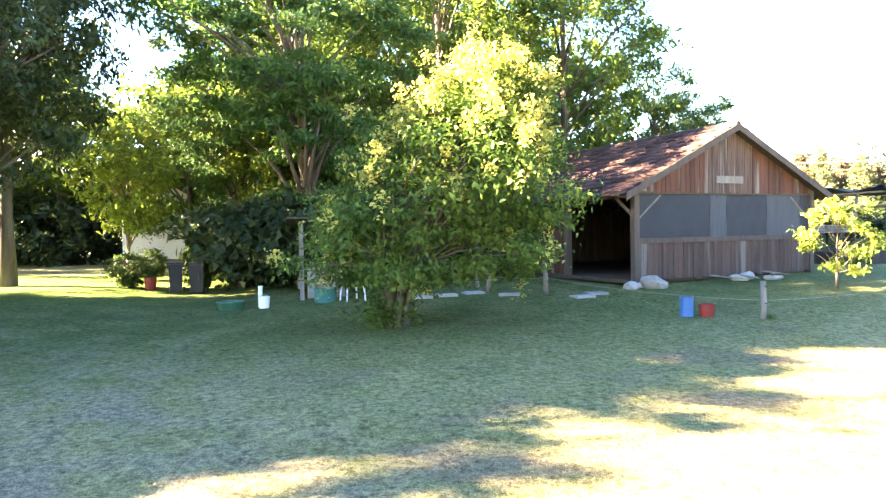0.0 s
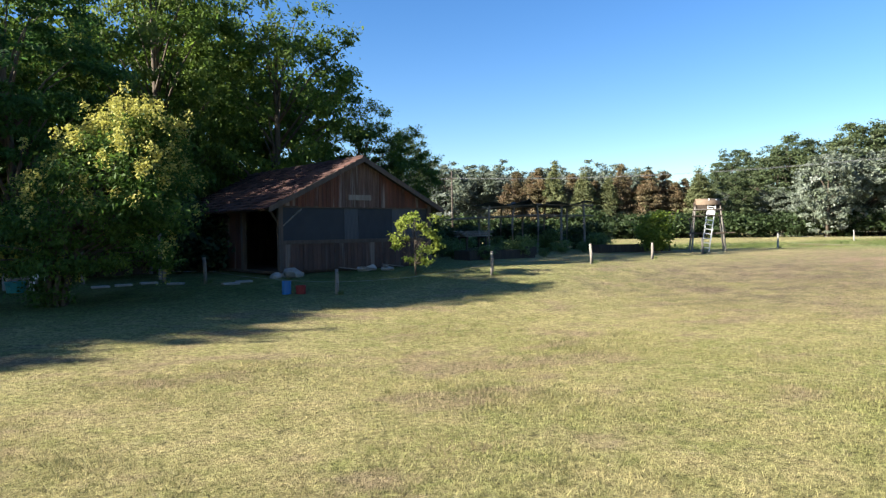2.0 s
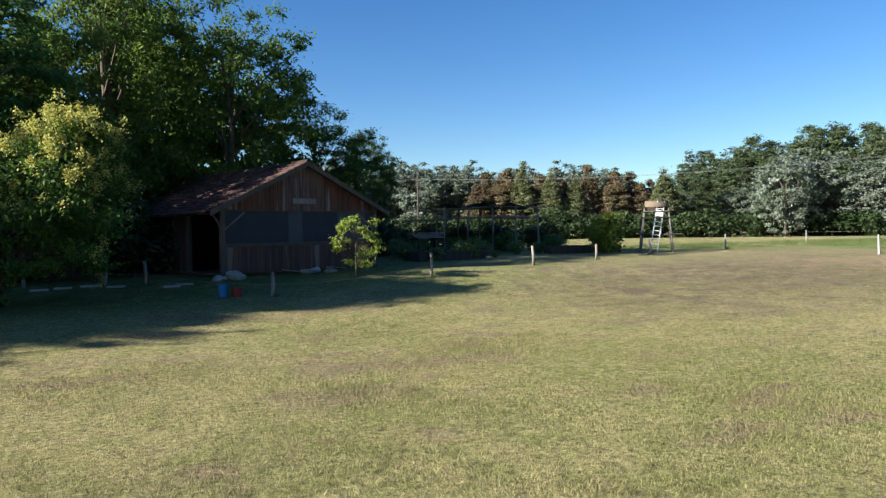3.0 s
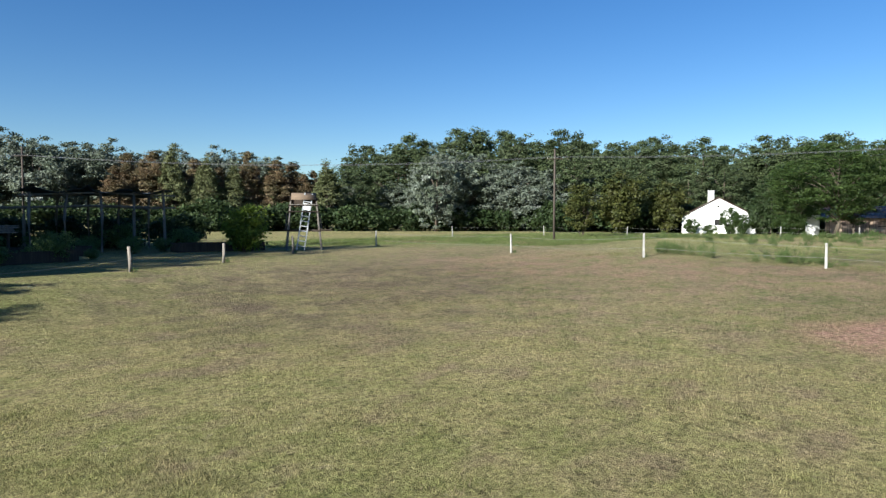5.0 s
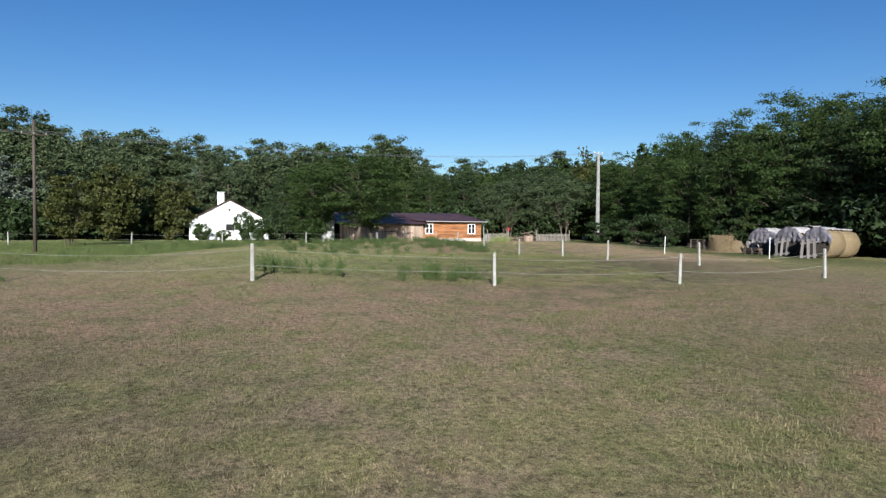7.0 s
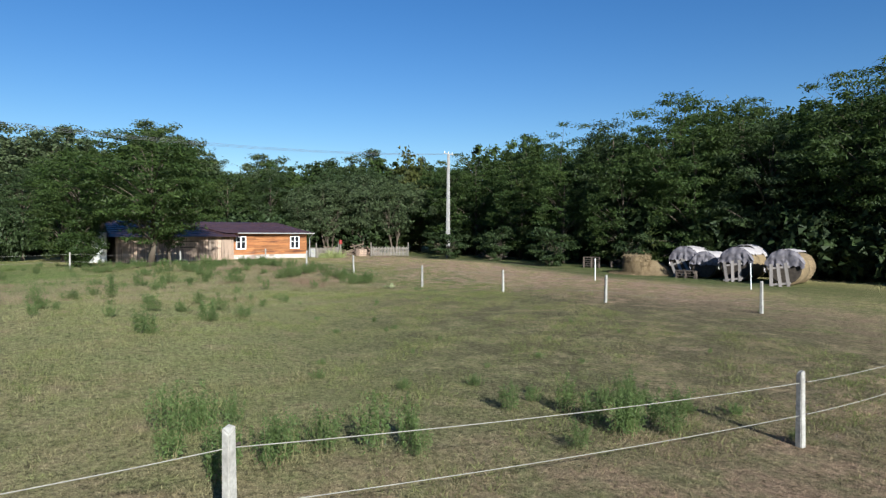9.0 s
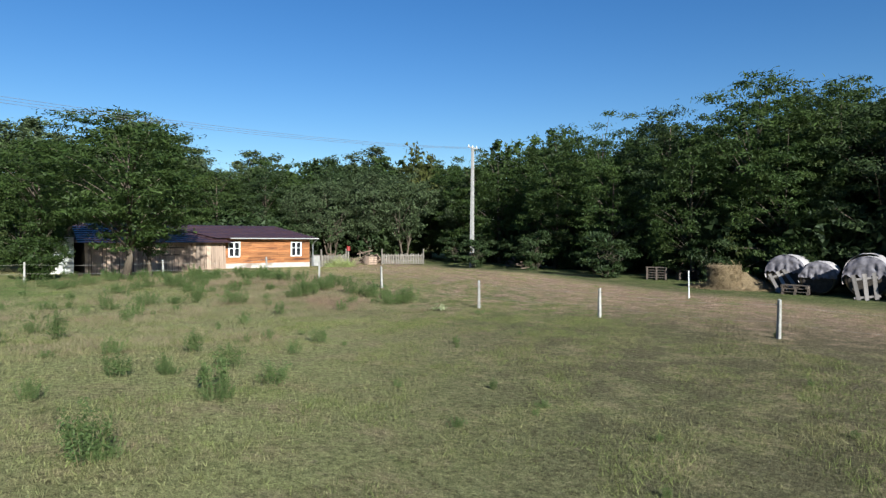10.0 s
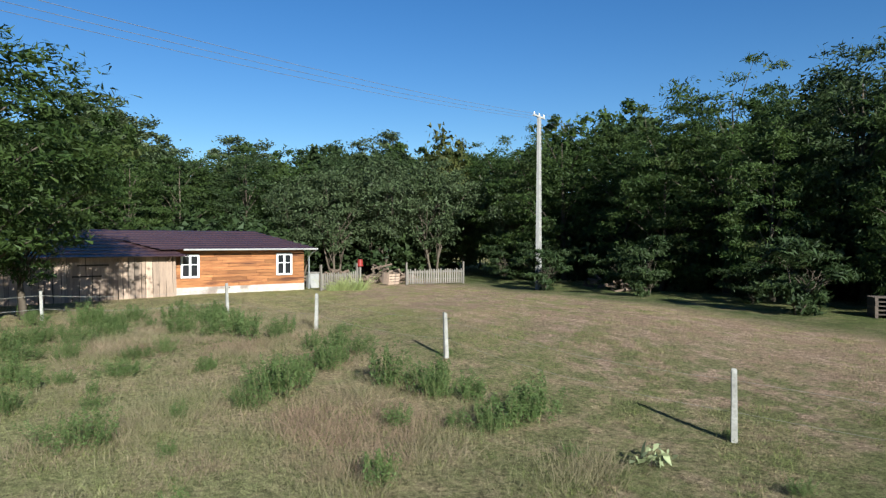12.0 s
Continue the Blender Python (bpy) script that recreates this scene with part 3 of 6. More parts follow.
    for s in (-1, 1):
        cols = int((DEEP + 0.6) / tw)
        for j in range(cols):
            for i in range(int(slope / tc) + 1):
                d = i * tc
                if d + tc * 0.6 > slope + 0.2:
                    continue
                m = pose(s * d * math.cos(radians(pitch)), -0.3 + tw * (j + 0.5), RIDGE - d * math.sin(radians(pitch)) - 0.02 + rng.uniform(-0.008, 0.012), 0, pitch + rng.uniform(-1.5, 1.5), 0 if s > 0 else 180)
                m = pose(0, 0, 0) @ m if s > 0 else m
                if s < 0:
                    m = Matrix.Translation(m.translation) @ pose(0, 0, 0, 0, 0, 180) @ pose(0, 0, 0, 0, pitch + rng.uniform(-1.5, 1.5), 0)
                if s < 0 and j < 24:
                    shared("tile", tile, top, m)
                else:
                    a = np.array(m)
                    k = len(rest_v) * len(tv)
                    rest_v.append(tv @ a[:3, :3].T + a[:3, 3])
                    rest_f += [tuple(v + k for v in f) for f in tf]
    me = bpy.data.meshes.new("tiles_rest")
    me.from_pydata(np.concatenate(rest_v).tolist(), [], rest_f)
    me.materials.append(M_TILE)
    r = new("tiles", me)
    r.parent = top
    tagged(r, kind="stuff")
    bm = bmesh.new()
    tube(bm, [(0, -0.38 + i * 0.4, RIDGE + 0.02 + 0.015 * (i % 2)) for i in range(28)], [0.11 if i % 2 else 0.095 for i in range(28)], 8)
    part("ridge_tiles", bm, M_TILE, top)
    return top


barn()


# ---- cabin ----
CABIN = pose(94.54, -1.93, -0.2, 0, 0, -80.3)


def window(top, x, y, z, w=0.78, h=1.05):
    """A white two-sash window whose frame stands proud of the wall that faces -y."""
    f = new("window")
    f.parent = top
    f.matrix_basis = pose(x, y, z)
    tagged(f, "white wooden window")
    for a in ((-w / 2 - 0.06, -0.05, -h / 2 - 0.06, -w / 2 + 0.03, 0.05, h / 2 + 0.06), (w / 2 - 0.03, -0.05, -h / 2 - 0.06, w / 2 + 0.06, 0.05, h / 2 + 0.06), (-w / 2 + 0.03, -0.05, h / 2 - 0.03, w / 2 - 0.03, 0.05, h / 2 + 0.06), (-w / 2 + 0.03, -0.07, -h / 2 - 0.06, w / 2 - 0.03, 0.05, -h / 2 + 0.03), (-0.05, -0.04, -h / 2 + 0.03, 0.05, 0.03, h / 2 - 0.03), (-w / 2 + 0.03, -0.035, 0.06, -0.05, 0.02, 0.1), (0.05, -0.035, 0.06, w / 2 - 0.03, 0.02, 0.1)):
        part("frame", slab(*a), M_WHITE, f)
    for s in (-1, 1):
        part("pane", slab(min(s * 0.04, s * (w / 2 - 0.02)), -0.004, -h / 2 + 0.02, max(s * 0.04, s * (w / 2 - 0.02)), 0.004, h / 2 - 0.02), M_DARK_IN, f)


def hip_roof(name, top, x0, x1, y0, y1, ez, rz, left, right, mat):
    """A roof with ridge along x; left and right: how far the ridge stops short of each end. Stepped sheets like metal tiles."""
    bm = bmesh.new()
    ym = (y0 + y1) / 2
    n, m = 9, 150
    rows = []
    for k in range(n + 1):
        t = k / n
        z = ez + (rz - ez) * t
        for lift in (0.0, 0.035):
            if k == n and lift:
                continue
            a, b = x0 + left * t, x1 - right * t
            c, d = y0 + (ym - y0) * t, y1 + (ym - y1) * t - (1e-3 if k == n else 0)
            xs = [a + (b - a) * i / m for i in range(m + 1)]
            wave = [z + lift + 0.022 * abs(math.sin(math.pi * x / 0.2)) for x in xs]
            rows.append([bm.verts.new((x, c, w)) for x, w in zip(xs, wave)] + [bm.verts.new((x, d, w)) for x, w in zip(reversed(xs), reversed(wave))])
    for u, v in zip(rows, rows[1:]):
        for i in range(len(u)):
            j = (i + 1) % len(u)
            bm.faces.new((u[i], u[j], v[j], v[i]))
    bm.faces.new(rows[0][::-1])
    part(name, bm, mat, top, "dark brown metal tile roof")


def cabin():
    rng = random.Random(8)
    top = thing("cabin", CABIN, "single-storey orange board cabin with dark metal tile roof", "house")
    # orange main part
    part("plinth", slab(-0.05, 0.02, -0.3, 6.85, 6.2, 0.58), M_PLINTH, top, "rough pale concrete plinth")
    part("wall_core", slab(0.02, 0.06, 0.56, 6.8, 6.1, 2.5), M_DARKWOOD, top)
    z = 0.56
    wins = ((0.65, 1.62), (5.65, 1.62))
    while z < 2.45:
        h = rng.uniform(0.15, 0.2)
        x = 0.0
        while x < 6.8:
            x1 = min(6.84, x + rng.uniform(1.3, 3.2))
            if 6.84 - x1 < 0.5:
                x1 = 6.84
            spans = [(x, x1)]
            for wx, wz in wins:
                if z + h > wz - 0.58 and z < wz + 0.58:
                    spans = [p for a, b in spans for p in ((a, min(b, wx - 0.45)), (max(a, wx + 0.45), b)) if p[1] - p[0] > 0.05]
            for a, b in spans:
                o = rng.uniform(0, 0.01)
                part("board", slab(a, 0.012 - o, z, b - 0.012, 0.06, min(z + h - 0.014, 2.5)), M_ORANGE, top)
            x = x1
        z += h
    for s in range(14):
        part("board", slab(6.80, 0.06 + s * 0.43, 0.56, 6.84, 0.06 + s * 0.43 + 0.42, 2.5), M_ORANGE, top)
    for wx, wz in wins:
        window(top, wx, 0.0, wz)
    hip_roof("roof", top, -0.9, 7.35, -0.45, 6.6, 2.46, 3.42, -3.0, 2.3, M_METALTILE)
    bm = bmesh.new()
    tube(bm, [(0.2, -0.52, 2.45), (7.4, -0.52, 2.43)], [0.05, 0.05], 8)
    part("gutter", bm, M_CONCRETE, top, "pale grey roof gutter")
    bm = bmesh.new()
    tube(bm, [(7.38, -0.50, 2.44), (7.2, -0.2, 2.2), (7.15, 0.05, 2.0), (7.15, 0.05, 0.2)], [0.045] * 4, 8)
    part("downpipe", bm, M_STEEL, top, "metal downpipe")
    # wing of raw upright boards, waney-edged and uneven at the foot
    part("wing_core", slab(-9.4, -0.36, -0.1, -0.12, 6.0, 2.12), M_DARKWOOD, top)
    x = -9.4
    while x < -0.14:
        w = rng.uniform(0.16, 0.34)
        x1, bm, ph = min(x + w, -0.12), bmesh.new(), rng.uniform(0, 9)
        front = -0.40 - rng.uniform(0, 0.02)
        foot = rng.uniform(0.0, 0.12)
        rows = []
        for k in range(8):
            z = foot + (2.14 - foot) * k / 7
            a = x + 0.010 + 0.016 * math.sin(ph + z * 2.7) * math.sin(z * 1.3 + ph)
            b = x1 - 0.012 + 0.020 * math.sin(ph * 2 + z * 2.2)
            rows.append([bm.verts.new(v) for v in ((a, front, z), (b, front, z), (b, -0.361, z), (a, -0.361, z))])
        for u, v in zip(rows, rows[1:]):
            for k in range(4):
                bm.faces.new((u[k], u[(k + 1) % 4], v[(k + 1) % 4], v[k]))
        bm.faces.new(rows[0])
        bm.faces.new(rows[-1])
        part("board", bm, M_PALE, top)
        x += w
    for zz, xa, xb in ((1.75, -4.4, -3.1), (1.25, -4.6, -3.4), (1.8, -7.5, -6.0)):
        part("batten", slab(xa, -0.44, zz, xb, -0.418, zz + 0.07), M_DARKWOOD, top)
    for xa in (-0.45, -2.6, -5.0, -7.4):
        bm = bmesh.new()
        tube(bm, [(xa, -0.40, 1.9), (xa, -0.8, 2.16)], [0.05, 0.05], 6)
        part("bracket", bm, M_PALE, top)
    hip_roof("wing_roof", top, -9.9, 0.35, -0.95, 6.6, 2.14, 3.44, 0.2, 2.9, M_METALTILE)
    part("end_wall", slab(-11.3, 0.1, 0, -9.95, 5.5, 2.5), M_LIME, top, "white limewashed end wall")
    return top


cabin()


# ---- white house in the trees ----
def white_house():
    top = thing("white_house", pose(98.8, 20.3, 0, 0, 0, -77), "small white limewashed farmhouse half hidden by shrubs", "house")
    w, eave, ridge, deep = 4.4, 2.2, 4.6, 9.0
    bm = bmesh.new()
    pr = [(-w, -0.1), (w, -0.1), (w, eave), (0, ridge), (-w, eave)]
    fr, bk = [[bm.verts.new((x, y, z)) for x, z in pr] for y in (0, deep)]
    bm.faces.new(fr)
    bm.faces.new(bk[::-1])
    for i in range(5):
        bm.faces.new((fr[i], bk[i], bk[(i + 1) % 5], fr[(i + 1) % 5]))
    part("wall", bm, M_LIME, top)
    for s in (-1, 1):
        bm = bmesh.new()
        k = (ridge - eave) / w
        vs = [bm.verts.new((x, y, z + dz)) for dz in (0.02, 0.12) for x, z, y in ((0, ridge, -0.25), (s * (w + 0.4), eave - 0.4 * k, -0.25), (s * (w + 0.4), eave - 0.4 * k, deep + 0.2), (0, ridge, deep + 0.2))]
        for f in ((0, 1, 2, 3), (4, 5, 6, 7), (0, 1, 5, 4), (1, 2, 6, 5), (2, 3, 7, 6), (3, 0, 4, 7)):
            bm.faces.new([vs[i] for i in f])
        part("roof", bm, M_TILE, top)
    ch = part("chimney", slab(-1.35, 0.8, 3.4, -0.6, 1.5, 5.5), M_LIME, top, "plastered chimney")
    part("chimney_cap", slab(-1.42, 0.73, 5.5, -0.53, 1.57, 5.6), M_CONCRETE, ch)
    wf = part("window", slab(-0.5, -0.04, 1.0, 0.6, 0.02, 1.9), M_WHITE, top)
    part("pane", slab(-0.42, -0.052, 1.08, 0.52, -0.042, 1.82), M_DARK_IN, wf)
    part("vent", slab(-0.15, -0.03, 3.35, 0.1, 0.02, 3.6), M_DARK_IN, top)
    return top


white_house()

# ---- fence ----
POSTS = [(3.7, 19.0, 0), (5.09, 17.85, 0), (9.0, 14.05, 0), (15.58, 15.9, 0), (21.63, 17.98, 0), (26.68, 20.0, 0), (33.0, 23.2, 0), (42.2, 26.0, 1), (40.78, 14.32, 1), (40.49, 6.75, 1), (40.76, -0.75, 1), (41.92, -7.42, 1), (43.34, -13.75, 1)]
REAR = [(66.0, 38.0, 1), (74.0, 31.5, 1), (80.0, 24.5, 1), (83.0, 17.5, 1), (84.5, 10.0, 1), (85.0, 3.2, 1), (83.87, -2.5, 1), (77.93, -3.9, 1), (73.0, -5.46, 1), (66.45, -6.98, 1), (61.14, -8.65, 1), (54.9, -9.4, 1), (50.3, -12.3, 1)]


def fence_post(x, y, kind, height, seed):
    rng = random.Random(seed)
    if kind:
        top = thing("fence_post", pose(x, y, 0, rng.uniform(-2, 2), rng.uniform(-2, 2), rng.uniform(0, 90)), "whitewashed concrete fence post with a chipped top", "fence post", "posts of the paddock fence")
        bm = bmesh.new()
        box(bm, -0.052, -0.052, -0.2, 0.052, 0.052, height)
        for v in bm.verts:
            if v.co.z > 0.5:
                v.co.x *= 0.82
                v.co.y *= 0.82
                v.co.z += rng.uniform(-0.04, 0.03)
        bmesh.ops.bevel(bm, geom=bm.edges[:], offset=0.012, segments=2, affect="EDGES")
        part("shaft", bm, M_POST, top)
    else:
        top = thing("fence_post", pose(x, y, 0, rng.uniform(-3, 3), rng.uniform(-3, 3), 0), "weathered round wooden fence post", "fence post", "posts of the paddock fence")
        bm = bmesh.new()
        tube(bm, [(0, 0, -0.2), (0.01, 0, height * 0.5), (0, 0.015, height)], [0.075, 0.07, 0.06], 9)
        part("shaft", bm, M_GREYWOOD, top, smooth=True)
    for z in (0.42, 0.86):
        bm = bmesh.new()
        tube(bm, [(0, -0.07, height * z), (0, -0.12, height * z)], [0.014, 0.018], 6)
        part("insulator", bm, M_DARKWOOD, top)
    return top


def rope(a, b, z, sag, ha, hb, r=0.0065):
    bm = bmesh.new()
    n = 10
    tube(bm, [(a[0] + (b[0] - a[0]) * i / n, a[1] + (b[1] - a[1]) * i / n, lie(a[0], a[1]) * (1 - i / n) + lie(b[0], b[1]) * i / n + z * (ha + (hb - ha) * i / n) - sag * 4 * (i / n) * (1 - i / n)) for i in range(n + 1)], [r] * (n + 1), 4)
    tagged(part("fence_rope", bm, M_ROPE), "thin pale electric fence rope strung between posts", "rope", "ropes of the paddock fence")


for line in (POSTS, REAR):
    hs = []
    for i, (x, y, k) in enumerate(line):
        h = (1.06 if k else 0.90) + 0.06 * math.sin(i * 2.3)
        hs.append(h)
        fence_post(x, y, k, h, i * 7 + k)
    for i in range(len(line) - 1):
        for z in (0.86, 0.42) if line[i][2] else (0.5,):
            rope(line[i], line[i + 1], z, 0.05 + 0.05 * (i % 3), hs[i], hs[i + 1], 0.0025 if line is REAR and line[i][1] < 0 else 0.005)

# ---- woods and trees ----
R = random.Random(12)
ACACIA_LABEL = "tall green acacia with airy feathery crown"
acacia = [put(tree("acacia_tree", ACACIA_LABEL, M_ACACIA, 21, 13, 4.6, 0.10, 19000, (0.34, 0.078), 210, 0.2, "spread", clump=0.78, per=3, flat=0.34), 70.5, -29.5),
          put(tree("acacia_tree", ACACIA_LABEL, M_DARK, 22, 12, 4.2, 0.05, 19000, (0.34, 0.078), 200, 0.2, "round", clump=0.78, per=3, flat=0.34), 77.0, -29.0),
          put(tree("acacia_tree", "tall green acacia with uneven crown and low boughs", M_ACACIA, 23, 12.5, 4.4, 0.02, 19000, (0.34, 0.078), 210, 0.2, "column", clump=0.78, per=3, flat=0.34), 84.0, -28.5)]
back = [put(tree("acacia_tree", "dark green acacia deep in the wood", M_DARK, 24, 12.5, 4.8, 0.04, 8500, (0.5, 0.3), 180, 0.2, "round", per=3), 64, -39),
        put(tree("acacia_tree", "green acacia deep in the wood", M_ACACIA, 25, 13, 4.6, 0.04, 8500, (0.5, 0.3), 180, 0.2, "column", per=3), 74, -38)]
big = [put(tree("broadleaf_tree", "large dark green broadleaf tree in shade", M_GROVE, 31, 16, 5.6, 0.08, 22000, (0.28, 0.115), 190, 0.32, "round", clump=0.72), -4.5, 33),
       put(tree("broadleaf_tree", "large leafy green tree with sunlit top", M_GROVE, 32, 15.5, 5.4, 0.12, 22000, (0.28, 0.115), 190, 0.3, "spread", clump=0.72), 3.5, 31)]
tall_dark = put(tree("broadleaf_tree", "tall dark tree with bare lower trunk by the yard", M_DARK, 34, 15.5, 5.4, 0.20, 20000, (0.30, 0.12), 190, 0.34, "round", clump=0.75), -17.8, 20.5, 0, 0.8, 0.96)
again(tall_dark, -11.2, 20.2, 80, 0.72, 0.80)
again(tall_dark, -13.4, 17.6, 200, 0.6, 0.82)
again(tall_dark, -11.8, 23.8, 130, 0.72, 1.12)
again(tall_dark, -20.5, 29.5, 310, 0.8, 1.2)
big_back = [put(tree("broadleaf_tree", "tall broadleaf tree at the back of the grove", M_GROVE, 33, 16, 5.6, 0.06, 9000, (0.55, 0.36), 190, 0.3, "round", per=3), -10, 41, 0, 1.0, 0.7)]
pines = [put(tree("pine_tree", "dark green pine in the far wood", M_PINE, 41, 12.5, 3.4, 0.05, 13000, (0.36, 0.13), 170, 0.2, "cone", per=3, clump=0.5), 60, 84),
         put(tree("pine_tree", "browning pine in the far wood", M_RUST, 42, 12, 3.3, 0.05, 13000, (0.36, 0.13), 170, 0.2, "cone", per=3, clump=0.5), 70, 80)]
silver = put(tree("silver_poplar", "pale silver-leaved poplar at the wood edge", M_SILVER, 51, 12, 4.2, 0.03, 18000, (0.32, 0.19), 220, 0.22, "round", per=3, clump=0.6), 84, 55)
poplar = [put(tree("poplar_tree", "green poplar in the far wood", M_POPLAR, 52, 16, 4.2, 0.03, 17000, (0.33, 0.19), 230, 0.25, "round", per=3, clump=0.6), 100, 52),
          put(tree("poplar_tree", "broad green tree in the far wood", M_POPLAR, 53, 14, 4.6, 0.02, 17000, (0.33, 0.19), 230, 0.25, "column", per=3, clump=0.6), 112, 42)]
olive = put(tree("shrub_tree", "yellowing olive-green tree at the wood edge", M_OLIVE, 54, 8, 3.2, 0.02, 6000, (0.45, 0.3), 110, 0.15, "round", per=3), 93, 31)
under = put(tree("undergrowth_shrub", "dense dark green shrub under the wood edge", M_DARK, 55, 4.2, 3.0, 0.0, 3200, (0.46, 0.32), 90, 0.08, "round", 3, clump=0.8, category="shrub", per=3, limbs=12), 92, 40)
under2 = put(tree("undergrowth_shrub", "feathery green shrub at the wood edge", M_ACACIA, 56, 3.4, 2.2, 0.0, 6000, (0.34, 0.10), 60, 0.06, "spread", 3, clump=0.5, category="shrub", per=3, limbs=12), 84.5, -26.4, 0, 0.75)


def arc(kinds, az0, az1, d, n, size=1.0, jitter=3.0, high=1.0):
    """Trees along an arc about the paddock."""
    for i in range(n):
        a = radians(az0 + (az1 - az0) * (i + R.uniform(-0.3, 0.3)) / max(1, n - 1))
        r = d + R.uniform(-jitter, jitter)
        k = size * R.uniform(0.88, 1.1)
        again(R.choice(kinds), 14 + r * math.cos(a), -2 + r * math.sin(a), R.uniform(0, 360), k * 1.3, k * high * R.uniform(0.88, 1.02))


def row(kinds, x0, y0, x1, y1, n, k, jitter=1.0):
    """Trees along a straight line of the plan."""
    for i in range(n):
        t = (i + R.uniform(-0.25, 0.25)) / max(1, n - 1)
        s = k * R.uniform(0.88, 1.12)
        again(R.choice(kinds), x0 + (x1 - x0) * t, y0 + (y1 - y0) * t + R.uniform(-jitter, jitter), R.uniform(0, 360), s, s * R.uniform(0.9, 1.05))


# far wood, from north round to east
arc([silver], 80, 54, 112, 17, 1.08, 3.0, 1.14)
arc([pines[0], pines[1], pines[1]], 66, 49, 100, 18, 0.9)
arc([silver, poplar[0]], 82, 46, 122, 22, 0.84, 3.0, 0.98)
arc([poplar[0], silver], 48, 43, 104, 3, 0.72)
arc([poplar[0], poplar[0], poplar[1]], 43, 20, 112, 16, 1.0, 3.0, 1.08)
arc([silver], 38, 32, 97, 4, 0.98, 2.0)
arc([silver, poplar[1]], 31, 23, 97, 5, 0.84, 2.0)
arc([poplar[0], poplar[0], poplar[1]], 46, 0, 126, 26, 1.0, 3.0, 1.12)
arc([olive, poplar[1]], 25, 14, 101, 5, 0.72)
arc(poplar, 20, -2, 112, 12, 1.0)
arc(poplar + back, 2, -12, 110, 9, 0.85)
hedge = put(tree("undergrowth_shrub", "dense dark green shrub at the foot of the far wood", M_DARK, 65, 4.2, 3.0, 0.0, 3600, (0.42, 0.28), 90, 0.08, "round", 3, clump=0.8, category="shrub", per=3, limbs=12), 108, 20)
arc([hedge, hedge, under], 84, -10, 94, 34, 1.0, 2.0)
# acacia wood from the cabin's back round to the hay
row(acacia, 110, 4, 110, -24, 8, 0.82)
row(acacia, 108, -26, 88, -28.5, 6, 0.84)
row(acacia, 66, -30, 46, -33, 8, 0.93)
row(back, 66, -36, 40, -38, 7, 0.96)
row(acacia, 44, -30, 30, -38, 4, 0.9)
row(back, 46, -40, 24, -52, 7, 0.92)
row(back, 114, -31, 60, -38, 12, 0.92)
row(back, 117, 8, 119, -34, 8, 0.95)
row(back, 60, -45, 20, -62, 8, 1.05)
row([under2, under], 107, -29.5, 66, -32.5, 9, 0.8)
row([under2, under], 68, -34, 40, -45, 9, 1.1)
row([under], 121, -8, 119, -26, 7, 1.2)
row([under], 106, 6, 109, 16, 5, 1.2)
bough = put(tree("acacia_shrub", "low feathery acacia shrub with drooping boughs", M_DARK, 58, 3.0, 1.9, 0.02, 4200, (0.30, 0.075), 22, 0.05, "spread", 4, clump=0.42, flat=0.35, category="shrub", limbs=24), 75.0, -21.2, 0, 1.1, 0.95)
again(bough, 83.2, -22.0, 170, 0.75, 0.98)
again(bough, 78.6, -23.4, 70, 0.7, 0.6)
again(bough, 89.2, -20.2, 30, 0.85, 0.75)
again(bough, 92.6, -22.5, 250, 0.9, 0.9)
again(bough, 87.4, -24.0, 100, 0.8, 0.8)
again(bough, 70.6, -25.4, 210, 0.9, 1.0)
again(bough, 98.4, -23.6, 310, 0.9, 0.8)
for x, y, k in ((72.6, -26.2, 0.72), (79.2, -25.6, 0.68), (86.2, -26.0, 0.7), (67.5, -27.5, 0.7)):
    again(acacia[2], x, y, x * 37 % 360, k, k * 1.05)
# a dense second line, added to block light and keep the wood dark inside
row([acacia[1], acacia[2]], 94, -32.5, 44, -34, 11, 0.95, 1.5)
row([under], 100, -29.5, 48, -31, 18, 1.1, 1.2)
ash = put(tree("ash_tree", "grey-green spreading tree with forked pale trunk", M_GREYLEAF, 57, 8.6, 3.4, 0.24, 11000, (0.26, 0.10), 120, 0.16, "spread", 3, clump=0.62), 104.8, -16.8)
again(ash, 103.2, -20.6, 140, 0.95, 1.0)
again(ash, 105.0, -13.6, 200, 0.9, 0.9)
again(ash, 107.5, -18.5, 300, 1.0, 1.0)
again(ash, 100.5, -26.0, 250, 0.85, 0.9)
again(ash, 106.5, -11.5, 20, 0.8, 0.85)
again(olive, 113, -27, 60, 1.1, 1.55)
field_tree = put(tree("field_tree", "small olive-green tree standing in the tall grass", M_OLIVE, 66, 5.6, 2.0, 0.12, 6500, (0.24, 0.12), 70, 0.09, "round", 4, clump=0.5), 74.7, 27.3)
# by the cabin
overhang = put(tree("acacia_tree", "tall acacia with bare trunk and boughs over the wing roof", M_ACACIA, 26, 12, 4.4, 0.17, 17000, (0.34, 0.085), 190, 0.2, "spread", clump=0.78, per=3, flat=0.34), 84.6, 5.2, 50, 1.12, 0.80)
again(overhang, 90.6, 9.6, 140, 0.8, 0.72)
again(overhang, 86.3, 3.8, 250, 0.62, 0.62)
again(acacia[2], 95.5, 11.0, 100, 0.7, 0.72)
again(under2, 86.2, 9.4, 30, 0.7)
again(acacia[1], 98.5, 14, 200, 0.6, 0.65)
again(under2, 95.6, 17.9, 10, 0.55, 0.95)
again(under2, 94.6, 16.2, 40, 0.5, 0.7)
again(under2, 95.0, 20.2, 200, 0.4, 0.35)
